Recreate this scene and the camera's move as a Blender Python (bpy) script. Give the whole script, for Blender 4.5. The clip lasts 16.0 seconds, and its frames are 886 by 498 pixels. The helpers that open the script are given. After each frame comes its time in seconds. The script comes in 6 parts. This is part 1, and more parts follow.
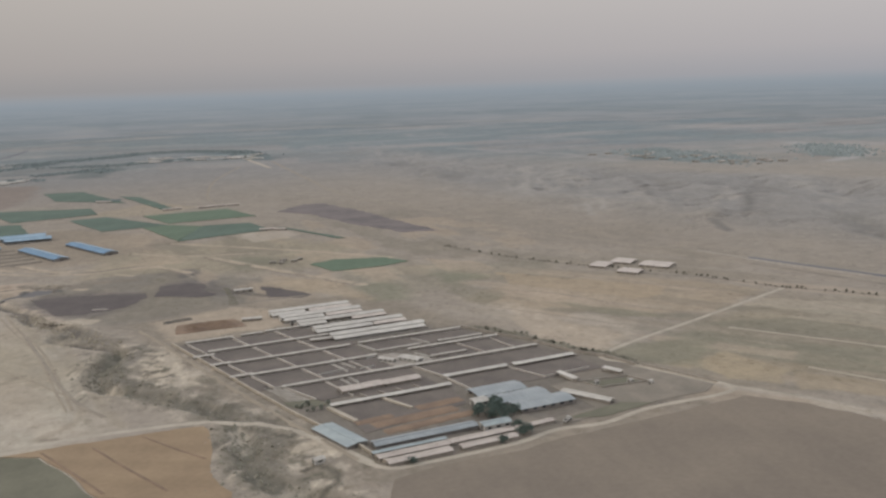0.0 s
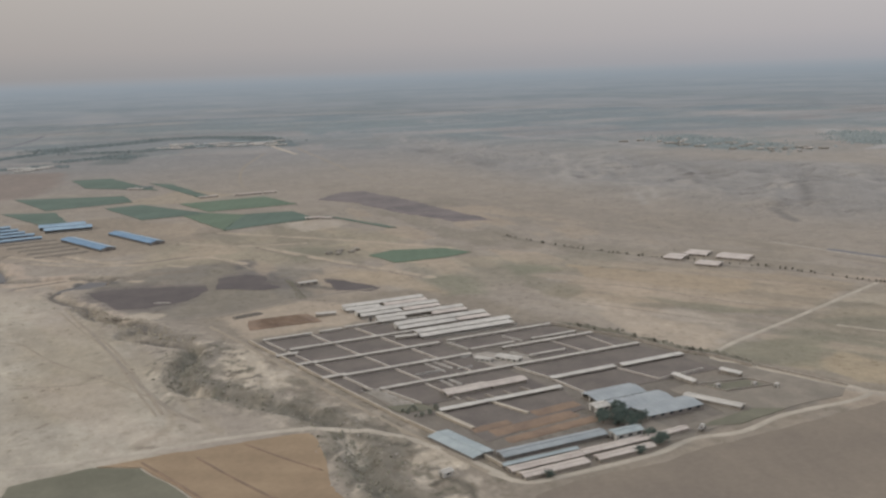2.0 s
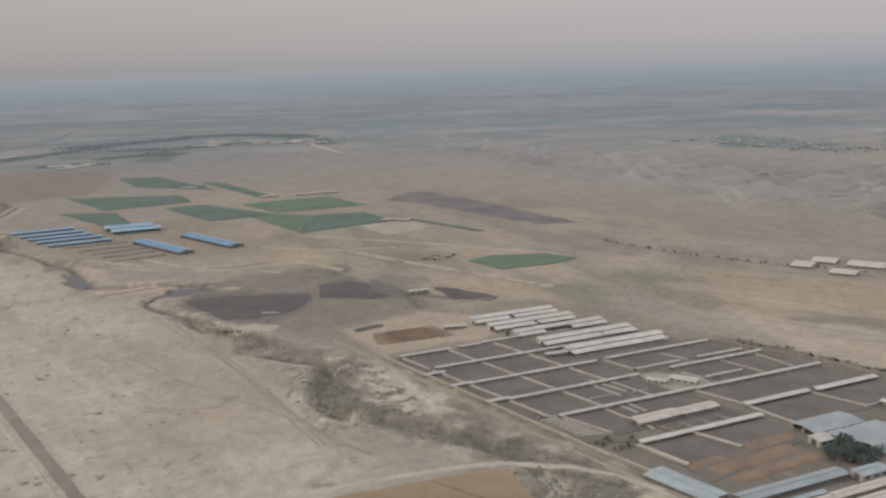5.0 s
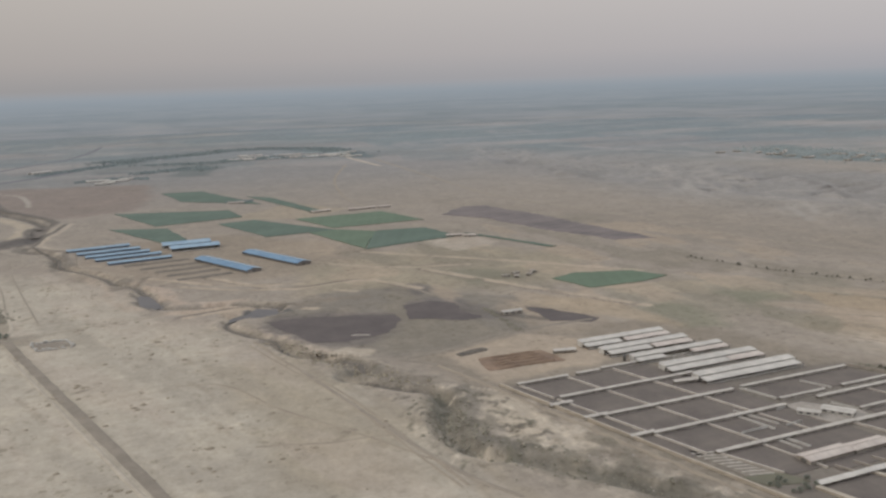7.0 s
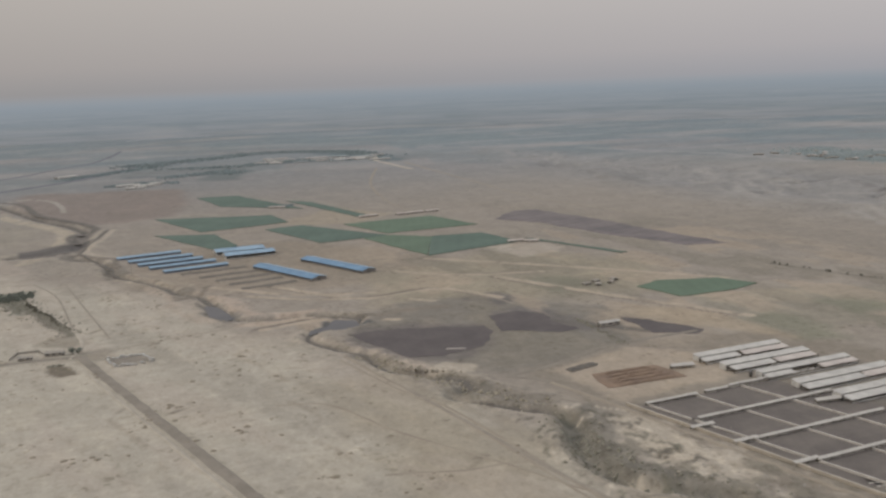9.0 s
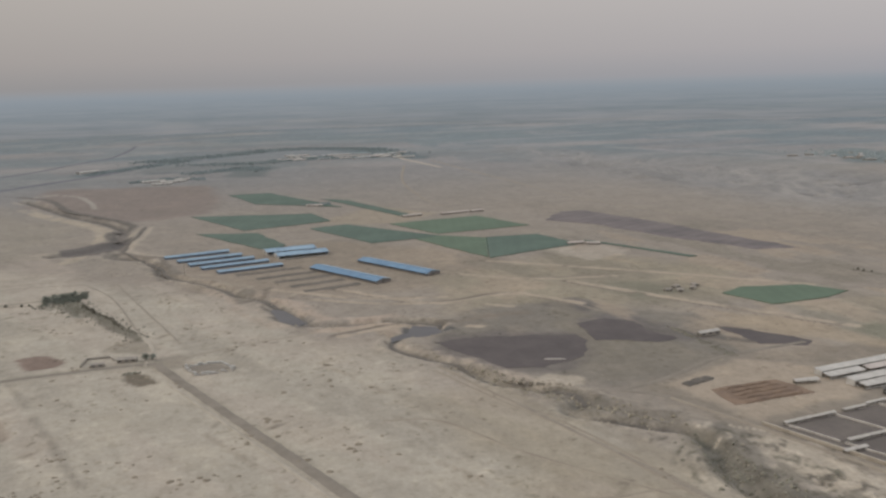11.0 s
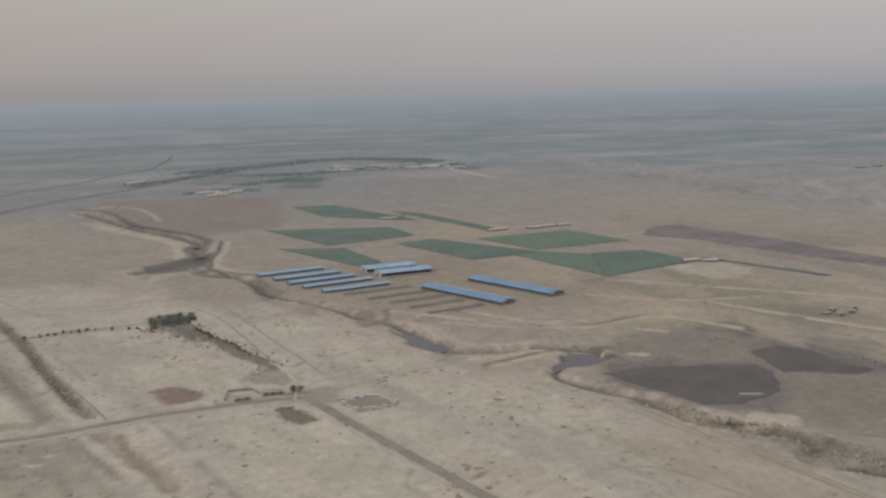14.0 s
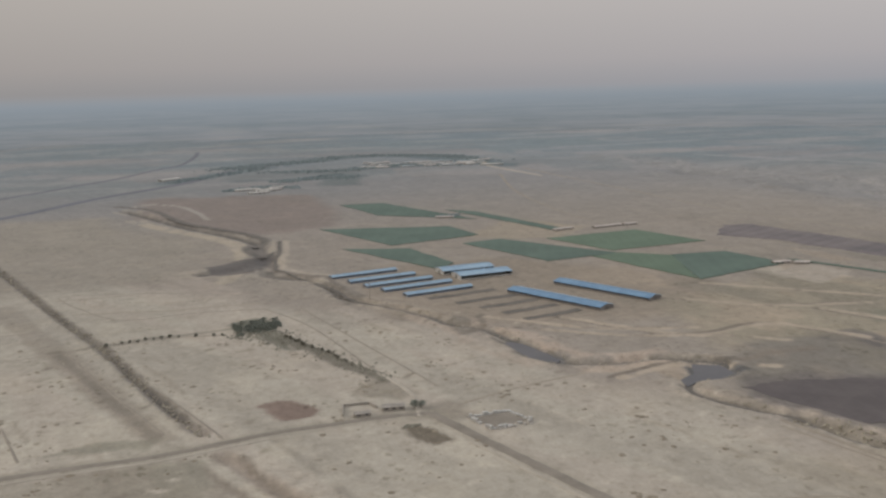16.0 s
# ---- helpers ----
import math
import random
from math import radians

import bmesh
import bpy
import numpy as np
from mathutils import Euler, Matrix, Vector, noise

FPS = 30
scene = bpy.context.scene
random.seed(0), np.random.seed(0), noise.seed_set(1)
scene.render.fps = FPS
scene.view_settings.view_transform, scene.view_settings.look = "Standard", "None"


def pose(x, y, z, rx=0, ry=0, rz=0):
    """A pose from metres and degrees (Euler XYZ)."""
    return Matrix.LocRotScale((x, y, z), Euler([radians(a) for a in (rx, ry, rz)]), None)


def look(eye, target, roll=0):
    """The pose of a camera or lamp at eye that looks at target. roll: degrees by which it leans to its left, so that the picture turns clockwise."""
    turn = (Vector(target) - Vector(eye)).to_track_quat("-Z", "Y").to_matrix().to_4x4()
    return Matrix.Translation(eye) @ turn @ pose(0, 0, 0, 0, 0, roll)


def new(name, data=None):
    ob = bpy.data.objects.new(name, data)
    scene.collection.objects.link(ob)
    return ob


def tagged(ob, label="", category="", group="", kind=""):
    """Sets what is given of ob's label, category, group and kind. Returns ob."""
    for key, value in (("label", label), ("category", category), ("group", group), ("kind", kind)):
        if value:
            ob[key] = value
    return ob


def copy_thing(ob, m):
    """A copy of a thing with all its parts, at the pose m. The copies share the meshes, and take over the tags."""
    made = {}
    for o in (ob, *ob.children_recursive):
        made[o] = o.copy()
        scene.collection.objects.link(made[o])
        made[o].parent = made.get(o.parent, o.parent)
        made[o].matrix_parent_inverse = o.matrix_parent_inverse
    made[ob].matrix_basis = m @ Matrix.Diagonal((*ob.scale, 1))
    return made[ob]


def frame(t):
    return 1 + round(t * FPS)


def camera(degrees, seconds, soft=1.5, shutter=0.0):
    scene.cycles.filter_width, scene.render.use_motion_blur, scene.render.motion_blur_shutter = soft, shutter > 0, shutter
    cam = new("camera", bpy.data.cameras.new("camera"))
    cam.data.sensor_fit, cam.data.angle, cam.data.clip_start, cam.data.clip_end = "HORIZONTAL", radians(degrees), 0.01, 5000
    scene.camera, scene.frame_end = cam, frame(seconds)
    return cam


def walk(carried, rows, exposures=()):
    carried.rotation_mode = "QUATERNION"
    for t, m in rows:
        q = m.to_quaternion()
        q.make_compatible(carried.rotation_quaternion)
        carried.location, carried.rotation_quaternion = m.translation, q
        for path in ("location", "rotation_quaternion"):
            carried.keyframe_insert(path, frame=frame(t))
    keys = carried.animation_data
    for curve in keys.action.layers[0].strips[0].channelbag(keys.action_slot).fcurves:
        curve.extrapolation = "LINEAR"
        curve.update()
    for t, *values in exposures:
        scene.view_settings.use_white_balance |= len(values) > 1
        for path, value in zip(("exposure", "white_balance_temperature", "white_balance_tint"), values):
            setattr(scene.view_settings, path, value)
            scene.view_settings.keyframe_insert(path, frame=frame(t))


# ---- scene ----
cam = camera(52.1, 16.0, soft=2.6)
PATH = [
    (0, (-0.285, 1.713, 159.879), (0.529, 3.505, 159.523), -1.9),
    (0.5, (-9.36, 14.447, 159.844), (-8.547, 16.238, 159.484), -2.2),
    (1, (-18.468, 27.208, 159.8), (-17.659, 28.999, 159.427), -2.3),
    (1.5, (-27.596, 39.941, 159.75), (-26.786, 41.73, 159.369), -2.2),
    (2, (-36.814, 52.651, 159.695), (-36.009, 54.441, 159.31), -1.8),
    (2.5, (-46.104, 65.285, 159.63), (-45.3, 67.074, 159.241), -1.4),
    (3, (-55.492, 77.908, 159.562), (-54.688, 79.697, 159.173), -1.0),
    (3.5, (-64.871, 90.504, 159.46), (-64.062, 92.292, 159.073), -1.3),
    (4, (-74.265, 103.206, 159.347), (-73.458, 104.996, 158.965), -2.2),
    (4.2, (-78.018, 108.365, 159.309), (-77.218, 110.156, 158.919), -1.8),
    (6.3, (-117.409, 163.383, 158.095), (-116.63, 165.184, 157.711), -1.8),
    (6.5, (-121.252, 168.654, 158.057), (-120.476, 170.459, 157.68), -1.9),
    (7, (-131.096, 181.892, 157.953), (-130.327, 183.703, 157.593), -1.9),
    (7.5, (-141.17, 195.102, 157.854), (-140.406, 196.915, 157.499), -2.1),
    (8, (-151.391, 208.207, 157.767), (-150.629, 210.022, 157.413), -1.6),
    (8.5, (-161.691, 221.174, 157.7), (-160.927, 222.988, 157.347), -1.8),
    (9, (-172.011, 234.045, 157.655), (-171.249, 235.861, 157.301), -2.1),
    (11.5, (-223.528, 297.662, 157.453), (-222.762, 299.474, 157.095), -1.4),
    (12, (-234.023, 310.695, 157.456), (-233.256, 312.507, 157.099), -1.3),
    (12.5, (-244.743, 324.083, 157.473), (-243.989, 325.903, 157.128), -1.6),
    (13, (-255.656, 337.686, 157.497), (-254.913, 339.512, 157.162), -2.0),
    (13.5, (-266.751, 351.464, 157.528), (-266.008, 353.292, 157.195), -1.6),
    (14, (-278.001, 365.393, 157.555), (-277.253, 367.217, 157.219), -1.5),
    (14.5, (-289.317, 379.411, 157.574), (-288.564, 381.232, 157.232), -1.5),
    (15, (-300.677, 393.451, 157.592), (-299.925, 395.272, 157.246), -1.7),
    (15.5, (-312.012, 407.476, 157.608), (-311.269, 409.3, 157.261), -1.7),
    (16, (-323.316, 421.472, 157.614), (-322.583, 423.301, 157.27), -1.5),
]
walk(cam, [(t, look(eye, target, roll)) for t, eye, target, roll in PATH], [(0, 0.02), (3.5, 0.04), (7, 0.06), (9, -0.03), (12.5, -0.06), (16, -0.08)])

# ---- world, sun, exposure ----
SUN_AZ, SUN_EL = 300.0, 24.0          # compass degrees from north (+y), degrees above the horizon
world = bpy.data.worlds.new("hazy_evening_sky")
scene.world = world
world.use_nodes = True
wt = world.node_tree
wt.nodes.clear()
w_out = wt.nodes.new("ShaderNodeOutputWorld")
w_bg = wt.nodes.new("ShaderNodeBackground")
w_sky = wt.nodes.new("ShaderNodeTexSky")
w_sky.sky_type = "NISHITA"
w_sky.sun_disc = False
w_sky.sun_elevation = radians(SUN_EL)
w_sky.sun_rotation = radians(SUN_AZ)
w_sky.dust_density, w_sky.air_density, w_sky.altitude = 5.0, 1.0, 900.0
w_gain = wt.nodes.new("ShaderNodeMix")
w_gain.data_type, w_gain.blend_type = "RGBA", "MULTIPLY"
w_gain.inputs[0].default_value = 1.0
w_gain.inputs[7].default_value = (0.09, 0.09, 0.09, 1)
w_co = wt.nodes.new("ShaderNodeTexCoord")
w_sep = wt.nodes.new("ShaderNodeSeparateXYZ")
w_ramp = wt.nodes.new("ShaderNodeValToRGB")       # dusty cloud deck, by height above the horizon
for pos, col in ((0.0, (0.305, 0.300, 0.306, 1)), (0.03, (0.378, 0.350, 0.340, 1)), (0.11, (0.470, 0.428, 0.393, 1)), (0.45, (0.80, 0.82, 0.85, 1))):
    e = w_ramp.color_ramp.elements[0] if pos == 0.0 else w_ramp.color_ramp.elements.new(pos)
    e.position, e.color = pos, col
w_ramp.color_ramp.elements[-1].position, w_ramp.color_ramp.elements[-1].color = 1.0, (0.97, 1.02, 1.10, 1)
w_east = wt.nodes.new("ShaderNodeMapRange")        # cooler away from the sun's side
w_east.inputs[1].default_value, w_east.inputs[2].default_value = -0.1, 0.95
w_cool = wt.nodes.new("ShaderNodeMix")
w_cool.data_type, w_cool.blend_type = "RGBA", "MULTIPLY"
w_cool.inputs[7].default_value = (1.22, 1.26, 1.35, 1)
w_mix = wt.nodes.new("ShaderNodeMix")
w_mix.data_type = "RGBA"
w_mix.inputs[0].default_value = 0.94
wt.links.new(w_co.outputs["Generated"], w_sep.inputs[0])
wt.links.new(w_sep.outputs[2], w_ramp.inputs[0])
wt.links.new(w_sep.outputs[0], w_east.inputs[0])
wt.links.new(w_east.outputs[0], w_cool.inputs[0])
wt.links.new(w_ramp.outputs[0], w_cool.inputs[6])
wt.links.new(w_sky.outputs[0], w_gain.inputs[6])
wt.links.new(w_gain.outputs[2], w_mix.inputs[6])
wt.links.new(w_cool.outputs[2], w_mix.inputs[7])
wt.links.new(w_mix.outputs[2], w_bg.inputs[0])
w_bg.inputs[1].default_value = 1.0
wt.links.new(w_bg.outputs[0], w_out.inputs[0])

sun = new("sun", bpy.data.lights.new("sun", "SUN"))
sun.data.energy, sun.data.angle, sun.data.color = 1.1, radians(14), (1.0, 0.93, 0.84)
az, el = radians(SUN_AZ), radians(SUN_EL)
toward = Vector((math.sin(az) * math.cos(el), math.cos(az) * math.cos(el), math.sin(el)))
sun.matrix_world = look(toward * 400 + Vector((100, 600, 0)), (100, 600, 0))


# ---- small tools ----
def srgb(r, g, b, gain=1.0):
    """Linear colour from eight-bit values."""
    return tuple((((v / 255) + 0.055) / 1.055) ** 2.4 * gain for v in (r, g, b))


def lattice(seed):
    return np.random.RandomState(seed).rand(256, 256)


TABLES = {}


def vnoise(x, y, seed=0):
    """Smooth value noise, 0 to 1."""
    tab = TABLES.setdefault(seed, lattice(seed))
    xf, yf = np.floor(x), np.floor(y)
    u, v = x - xf, y - yf
    u, v = u * u * (3 - 2 * u), v * v * (3 - 2 * v)
    xi, yi = xf.astype(int) & 255, yf.astype(int) & 255
    xj, yj = (xi + 1) & 255, (yi + 1) & 255
    return (tab[xi, yi] * (1 - u) + tab[xj, yi] * u) * (1 - v) + (tab[xi, yj] * (1 - u) + tab[xj, yj] * u) * v


def fbm(x, y, seed=0, octaves=4):
    total, gain, norm = 0.0, 1.0, 0.0
    for k in range(octaves):
        total = total + gain * vnoise(x * 2 ** k, y * 2 ** k, seed + k)
        norm += gain
        gain *= 0.5
    return total / norm


def step(a, b, v):
    t = np.clip((v - a) / (b - a), 0, 1)
    return t * t * (3 - 2 * t)


def smooth(pts, gap=8.0):
    """A rounded line through pts, with a point about every gap metres."""
    p = [Vector((a[0], a[1])) for a in pts]
    p = [2 * p[0] - p[1]] + p + [2 * p[-1] - p[-2]]
    out = []
    for i in range(1, len(p) - 2):
        n = max(1, int((p[i + 1] - p[i]).length / gap))
        for k in range(n):
            t = k / n
            a, b, c, d = p[i - 1], p[i], p[i + 1], p[i + 2]
            out.append(0.5 * (2 * b + (c - a) * t + (2 * a - 5 * b + 4 * c - d) * t * t + (3 * b - a - 3 * c + d) * t ** 3))
    return out + [p[-2]]


def line_distance(x, y, pts):
    """Distance of each x, y from the line through pts."""
    best = np.full(np.shape(x), 1e9)
    for a, b in zip(pts[:-1], pts[1:]):
        ax, ay, bx, by = a[0], a[1], b[0], b[1]
        dx, dy = bx - ax, by - ay
        t = np.clip(((x - ax) * dx + (y - ay) * dy) / (dx * dx + dy * dy + 1e-9), 0, 1)
        best = np.minimum(best, np.hypot(x - ax - t * dx, y - ay - t * dy))
    return best


def area_distance(x, y, pts):
    """Signed distance from the outline pts: negative inside."""
    d = line_distance(x, y, list(pts) + [pts[0]])
    inside = np.zeros(np.shape(x), bool)
    for (ax, ay), (bx, by) in zip(pts, list(pts[1:]) + [pts[0]]):
        cross = (ay > y) != (by > y)
        inside ^= cross & (x < (bx - ax) * (y - ay) / (by - ay + 1e-12) + ax)
    return np.where(inside, -d, d)


# ---- materials ----
def material(name, base, other=None, scale=0.2, rough=0.9, metal=0.0, bump=0.3, fine=3.0, stretch=(1, 1, 1), rows=None, rust=None, attribute=None, contrast=0.35, sheets=None):
    """A procedural surface: two tones in broad patches, a fine grain, and if asked rows (gap in metres, degrees, strength),
    rust spots (colour, amount) and the sheets of a roof (metres along x)."""
    m = bpy.data.materials.new(name)
    m.use_nodes = True
    nt = m.node_tree
    bsdf = nt.nodes["Principled BSDF"]
    bsdf.inputs["Roughness"].default_value = rough
    bsdf.inputs["Metallic"].default_value = metal
    bsdf.inputs["Specular IOR Level"].default_value = 0.25
    co = nt.nodes.new("ShaderNodeTexCoord")
    info = nt.nodes.new("ShaderNodeObjectInfo")
    shift = nt.nodes.new("ShaderNodeVectorMath")
    shift.operation = "MULTIPLY_ADD"
    mul = nt.nodes.new("ShaderNodeCombineXYZ")
    for i in range(3):
        nt.links.new(info.outputs["Random"], mul.inputs[i])
    shift.inputs[1].default_value = (37, 53, 11) if attribute is None else (0, 0, 0)
    nt.links.new(mul.outputs[0], shift.inputs[0])
    nt.links.new(co.outputs["Object"], shift.inputs[2])
    sc = nt.nodes.new("ShaderNodeVectorMath")
    sc.operation = "MULTIPLY"
    sc.inputs[1].default_value = stretch
    nt.links.new(shift.outputs[0], sc.inputs[0])
    vec = sc.outputs[0]

    def noise_at(s, detail=4.0, r=0.6):
        n = nt.nodes.new("ShaderNodeTexNoise")
        n.inputs["Scale"].default_value, n.inputs["Detail"].default_value, n.inputs["Roughness"].default_value = s, detail, r
        nt.links.new(vec, n.inputs["Vector"])
        return n.outputs["Fac"]

    def mixed(fac, a, b, kind="MIX"):
        n = nt.nodes.new("ShaderNodeMix")
        n.data_type, n.blend_type = "RGBA", kind
        for sock, v in ((n.inputs[0], fac), (n.inputs[6], a), (n.inputs[7], b)):
            if isinstance(v, (int, float)):
                sock.default_value = v
            elif isinstance(v, tuple):
                sock.default_value = (*v, 1)
            else:
                nt.links.new(v, sock)
        return n.outputs[2]

    def ranged(v, a, b, lo=0.0, hi=1.0):
        n = nt.nodes.new("ShaderNodeMapRange")
        n.inputs[1].default_value, n.inputs[2].default_value, n.inputs[3].default_value, n.inputs[4].default_value = a, b, lo, hi
        nt.links.new(v, n.inputs[0])
        return n.outputs[0]

    broad, grain = noise_at(scale), noise_at(fine, 3.0)
    other = other or tuple(0.78 * c for c in base)
    if attribute:
        at = nt.nodes.new("ShaderNodeAttribute")
        at.attribute_name = attribute
        colour = mixed(ranged(broad, 0.38, 0.64, 0.0, 0.36), at.outputs["Color"], mixed(1.0, at.outputs["Color"], (0.70, 0.69, 0.68), "MULTIPLY"))
        wide = nt.nodes.new("ShaderNodeTexNoise")
        wide.inputs["Scale"].default_value, wide.inputs["Detail"].default_value = 0.012, 5.0
        nt.links.new(co.outputs["Object"], wide.inputs["Vector"])
        colour = mixed(ranged(wide.outputs["Fac"], 0.42, 0.68, 0.0, 0.32), colour, mixed(1.0, colour, (0.80, 0.80, 0.78), "MULTIPLY"))
        blot = noise_at(0.021, 5.0, 0.65)
        colour = mixed(ranged(blot, 0.53, 0.57, 0.0, 0.55), colour, mixed(1.0, colour, (1.13, 1.12, 1.10), "MULTIPLY"))
        crumbs = noise_at(0.17, 5.0, 0.7)
        for a, c, tone in ((0.53, 0.64, (1.28, 1.27, 1.25)), (0.47, 0.37, (0.70, 0.69, 0.66))):
            k = nt.nodes.new("ShaderNodeMath")
            k.operation = "MULTIPLY"
            nt.links.new(ranged(crumbs, a, c), k.inputs[0])
            nt.links.new(at.outputs["Alpha"], k.inputs[1])
            colour = mixed(k.outputs[0], colour, mixed(1.0, colour, tone, "MULTIPLY"))
        for size, lo, hi, tone, strength in ((0.065, 0.54, 0.60, (0.87, 0.85, 0.82), 0.35), (0.05, 0.45, 0.40, (1.07, 1.06, 1.04), 0.4), (0.42, 0.56, 0.66, (0.84, 0.82, 0.79), 0.6)):
            speck = noise_at(size, 5.0, 0.68)
            colour = mixed(ranged(speck, lo, hi, 0.0, strength), colour, mixed(1.0, colour, tone, "MULTIPLY"))
        tuft = nt.nodes.new("ShaderNodeTexVoronoi")
        tuft.inputs["Scale"].default_value = 0.16
        warp = nt.nodes.new("ShaderNodeTexNoise")
        warp.inputs["Scale"].default_value, warp.inputs["Detail"].default_value = 0.35, 3.0
        nt.links.new(vec, warp.inputs["Vector"])
        bend = nt.nodes.new("ShaderNodeVectorMath")
        bend.operation = "MULTIPLY_ADD"
        bend.inputs[1].default_value = (7.0, 7.0, 0.0)
        nt.links.new(warp.outputs["Color"], bend.inputs[0])
        nt.links.new(vec, bend.inputs[2])
        nt.links.new(bend.outputs[0], tuft.inputs["Vector"])
        many = noise_at(0.025, 3.0)
        spots = nt.nodes.new("ShaderNodeMath")
        spots.operation = "MULTIPLY"
        nt.links.new(ranged(tuft.outputs["Distance"], 0.14, 0.30, 1.0, 0.0), spots.inputs[0])
        nt.links.new(ranged(many, 0.47, 0.6), spots.inputs[1])
        colour = mixed(spots.outputs[0], colour, mixed(1.0, colour, (0.70, 0.69, 0.65), "MULTIPLY"))
    else:
        colour = mixed(ranged(broad, 0.36, 0.64), base, other)
    colour = mixed(ranged(grain, 0.3, 0.7, 0.0, 0.3), colour, mixed(1.0, colour, (0.62, 0.60, 0.58), "MULTIPLY"))
    relief = grain
    if rows:
        gap, turn, strength = rows
        rot = nt.nodes.new("ShaderNodeMapping")
        rot.inputs["Rotation"].default_value = (0, 0, radians(turn))
        nt.links.new(co.outputs["Object"], rot.inputs[0])
        wv = nt.nodes.new("ShaderNodeTexWave")
        wv.inputs["Scale"].default_value = 0.314 / gap
        wv.inputs["Distortion"].default_value, wv.inputs["Detail"].default_value, wv.inputs["Detail Scale"].default_value = 1.5, 2.0, 0.4
        nt.links.new(rot.outputs[0], wv.inputs["Vector"])
        colour = mixed(ranged(wv.outputs["Fac"], 0.2, 0.8, 0.0, strength), colour, mixed(1.0, colour, (0.66, 0.64, 0.62), "MULTIPLY"))
    if sheets:
        sep = nt.nodes.new("ShaderNodeSeparateXYZ")
        nt.links.new(shift.outputs[0], sep.inputs[0])
        cell = nt.nodes.new("ShaderNodeMath")
        cell.operation = "SNAP"
        cell.inputs[1].default_value = sheets
        nt.links.new(sep.outputs[0], cell.inputs[0])
        wn = nt.nodes.new("ShaderNodeTexWhiteNoise")
        wn.noise_dimensions = "1D"
        nt.links.new(cell.outputs[0], wn.inputs["W"])
        colour = mixed(ranged(wn.outputs["Value"], 0.0, 1.0, 0.0, 0.32), colour, mixed(1.0, colour, (0.70, 0.70, 0.71), "MULTIPLY"))
    if rust:
        colour = mixed(ranged(noise_at(0.45, 6.0, 0.7), 0.62 - rust[1], 0.78 - rust[1], 0.0, 0.75), colour, rust[0])
    nt.links.new(colour, bsdf.inputs["Base Color"])
    bp = nt.nodes.new("ShaderNodeBump")
    bp.inputs["Strength"].default_value, bp.inputs["Distance"].default_value = bump, 0.25
    nt.links.new(relief, bp.inputs["Height"])
    nt.links.new(bp.outputs[0], bsdf.inputs["Normal"])
    return m


M_GROUND = material("dry_soil", (0.4, 0.34, 0.27), attribute="soil", scale=0.06, fine=0.5, bump=0.35, stretch=(1.0, 0.8, 1))
M_YARD = material("stained_yard_earth", srgb(136, 126, 113), srgb(118, 110, 99), 0.06, fine=0.6)
M_TRACK = material("beaten_earth", srgb(174, 163, 147), srgb(157, 147, 132), 0.08, fine=0.6)
M_BUND = material("low_earth_bank", srgb(146, 135, 120), srgb(132, 122, 109), 0.1, fine=0.8)
M_GRAVEL = material("grey_gravel", srgb(136, 126, 113), srgb(122, 113, 101), 0.07, fine=0.5)
M_ASPHALT = material("far_asphalt", srgb(108, 107, 110), srgb(98, 97, 100), 0.02, fine=0.3)
M_PEN = material("trampled_manure", srgb(113, 104, 96), srgb(98, 90, 84), 0.05, fine=0.5, bump=0.5)
M_MUD = material("dark_wet_mud", srgb(93, 84, 80), srgb(82, 74, 71), 0.05, rough=0.75, fine=0.3)
M_MUD2 = material("dark_mauve_soil", srgb(122, 112, 108), srgb(102, 95, 93), 0.02, fine=0.3, rows=(16, 70, 0.25))
M_ORANGE = material("stubble", srgb(149, 128, 103), srgb(138, 118, 95), 0.03, fine=0.4, rows=(18, 118, 0.2))
M_BROWN = material("ploughed_brown_soil", srgb(129, 117, 103), srgb(119, 108, 96), 0.02, fine=0.35, rows=(11, 8, 0.05))
M_DULLGREEN = material("thin_weeds", srgb(114, 110, 94), srgb(102, 99, 84), 0.04, fine=0.5)
M_CROP = material("green_crop", srgb(94, 107, 95), srgb(84, 97, 86), 0.02, fine=0.35, rows=(12, 25, 0.1), bump=0.8)
M_CROP2 = material("bright_green_crop", srgb(99, 113, 94), srgb(92, 105, 87), 0.025, fine=0.35, rows=(10, 20, 0.1), bump=0.8)
M_HEAP = material("orange_brown_compost", srgb(136, 114, 95), srgb(117, 99, 85), 0.08, fine=0.8, bump=0.8)
M_CONCRETE = material("pale_concrete", srgb(188, 180, 169), srgb(170, 162, 152), 0.2, fine=1.2)
M_ADOBE = material("mud_render", srgb(160, 151, 140), srgb(142, 134, 124), 0.25, fine=1.5)
M_ROOF_W = material("weathered_white_sheet", srgb(196, 189, 178), srgb(176, 169, 159), 0.12, rough=0.55, fine=1.0, sheets=1.1, rust=(srgb(150, 132, 116), 0.0))
M_ROOF_T = material("tan_sheet", srgb(196, 184, 172), srgb(180, 167, 156), 0.12, rough=0.6, fine=1.0, sheets=1.1, rust=(srgb(140, 116, 100), 0.03))
M_ROOF_G = material("grey_sheet", srgb(156, 159, 158), srgb(141, 145, 145), 0.1, rough=0.6, metal=0.0, fine=1.0, sheets=1.2, rust=(srgb(150, 140, 128), 0.0))
M_ROOF_P = material("pale_blue_sheet", srgb(164, 170, 168), srgb(148, 155, 154), 0.1, rough=0.6, metal=0.0, fine=1.0, sheets=1.2)
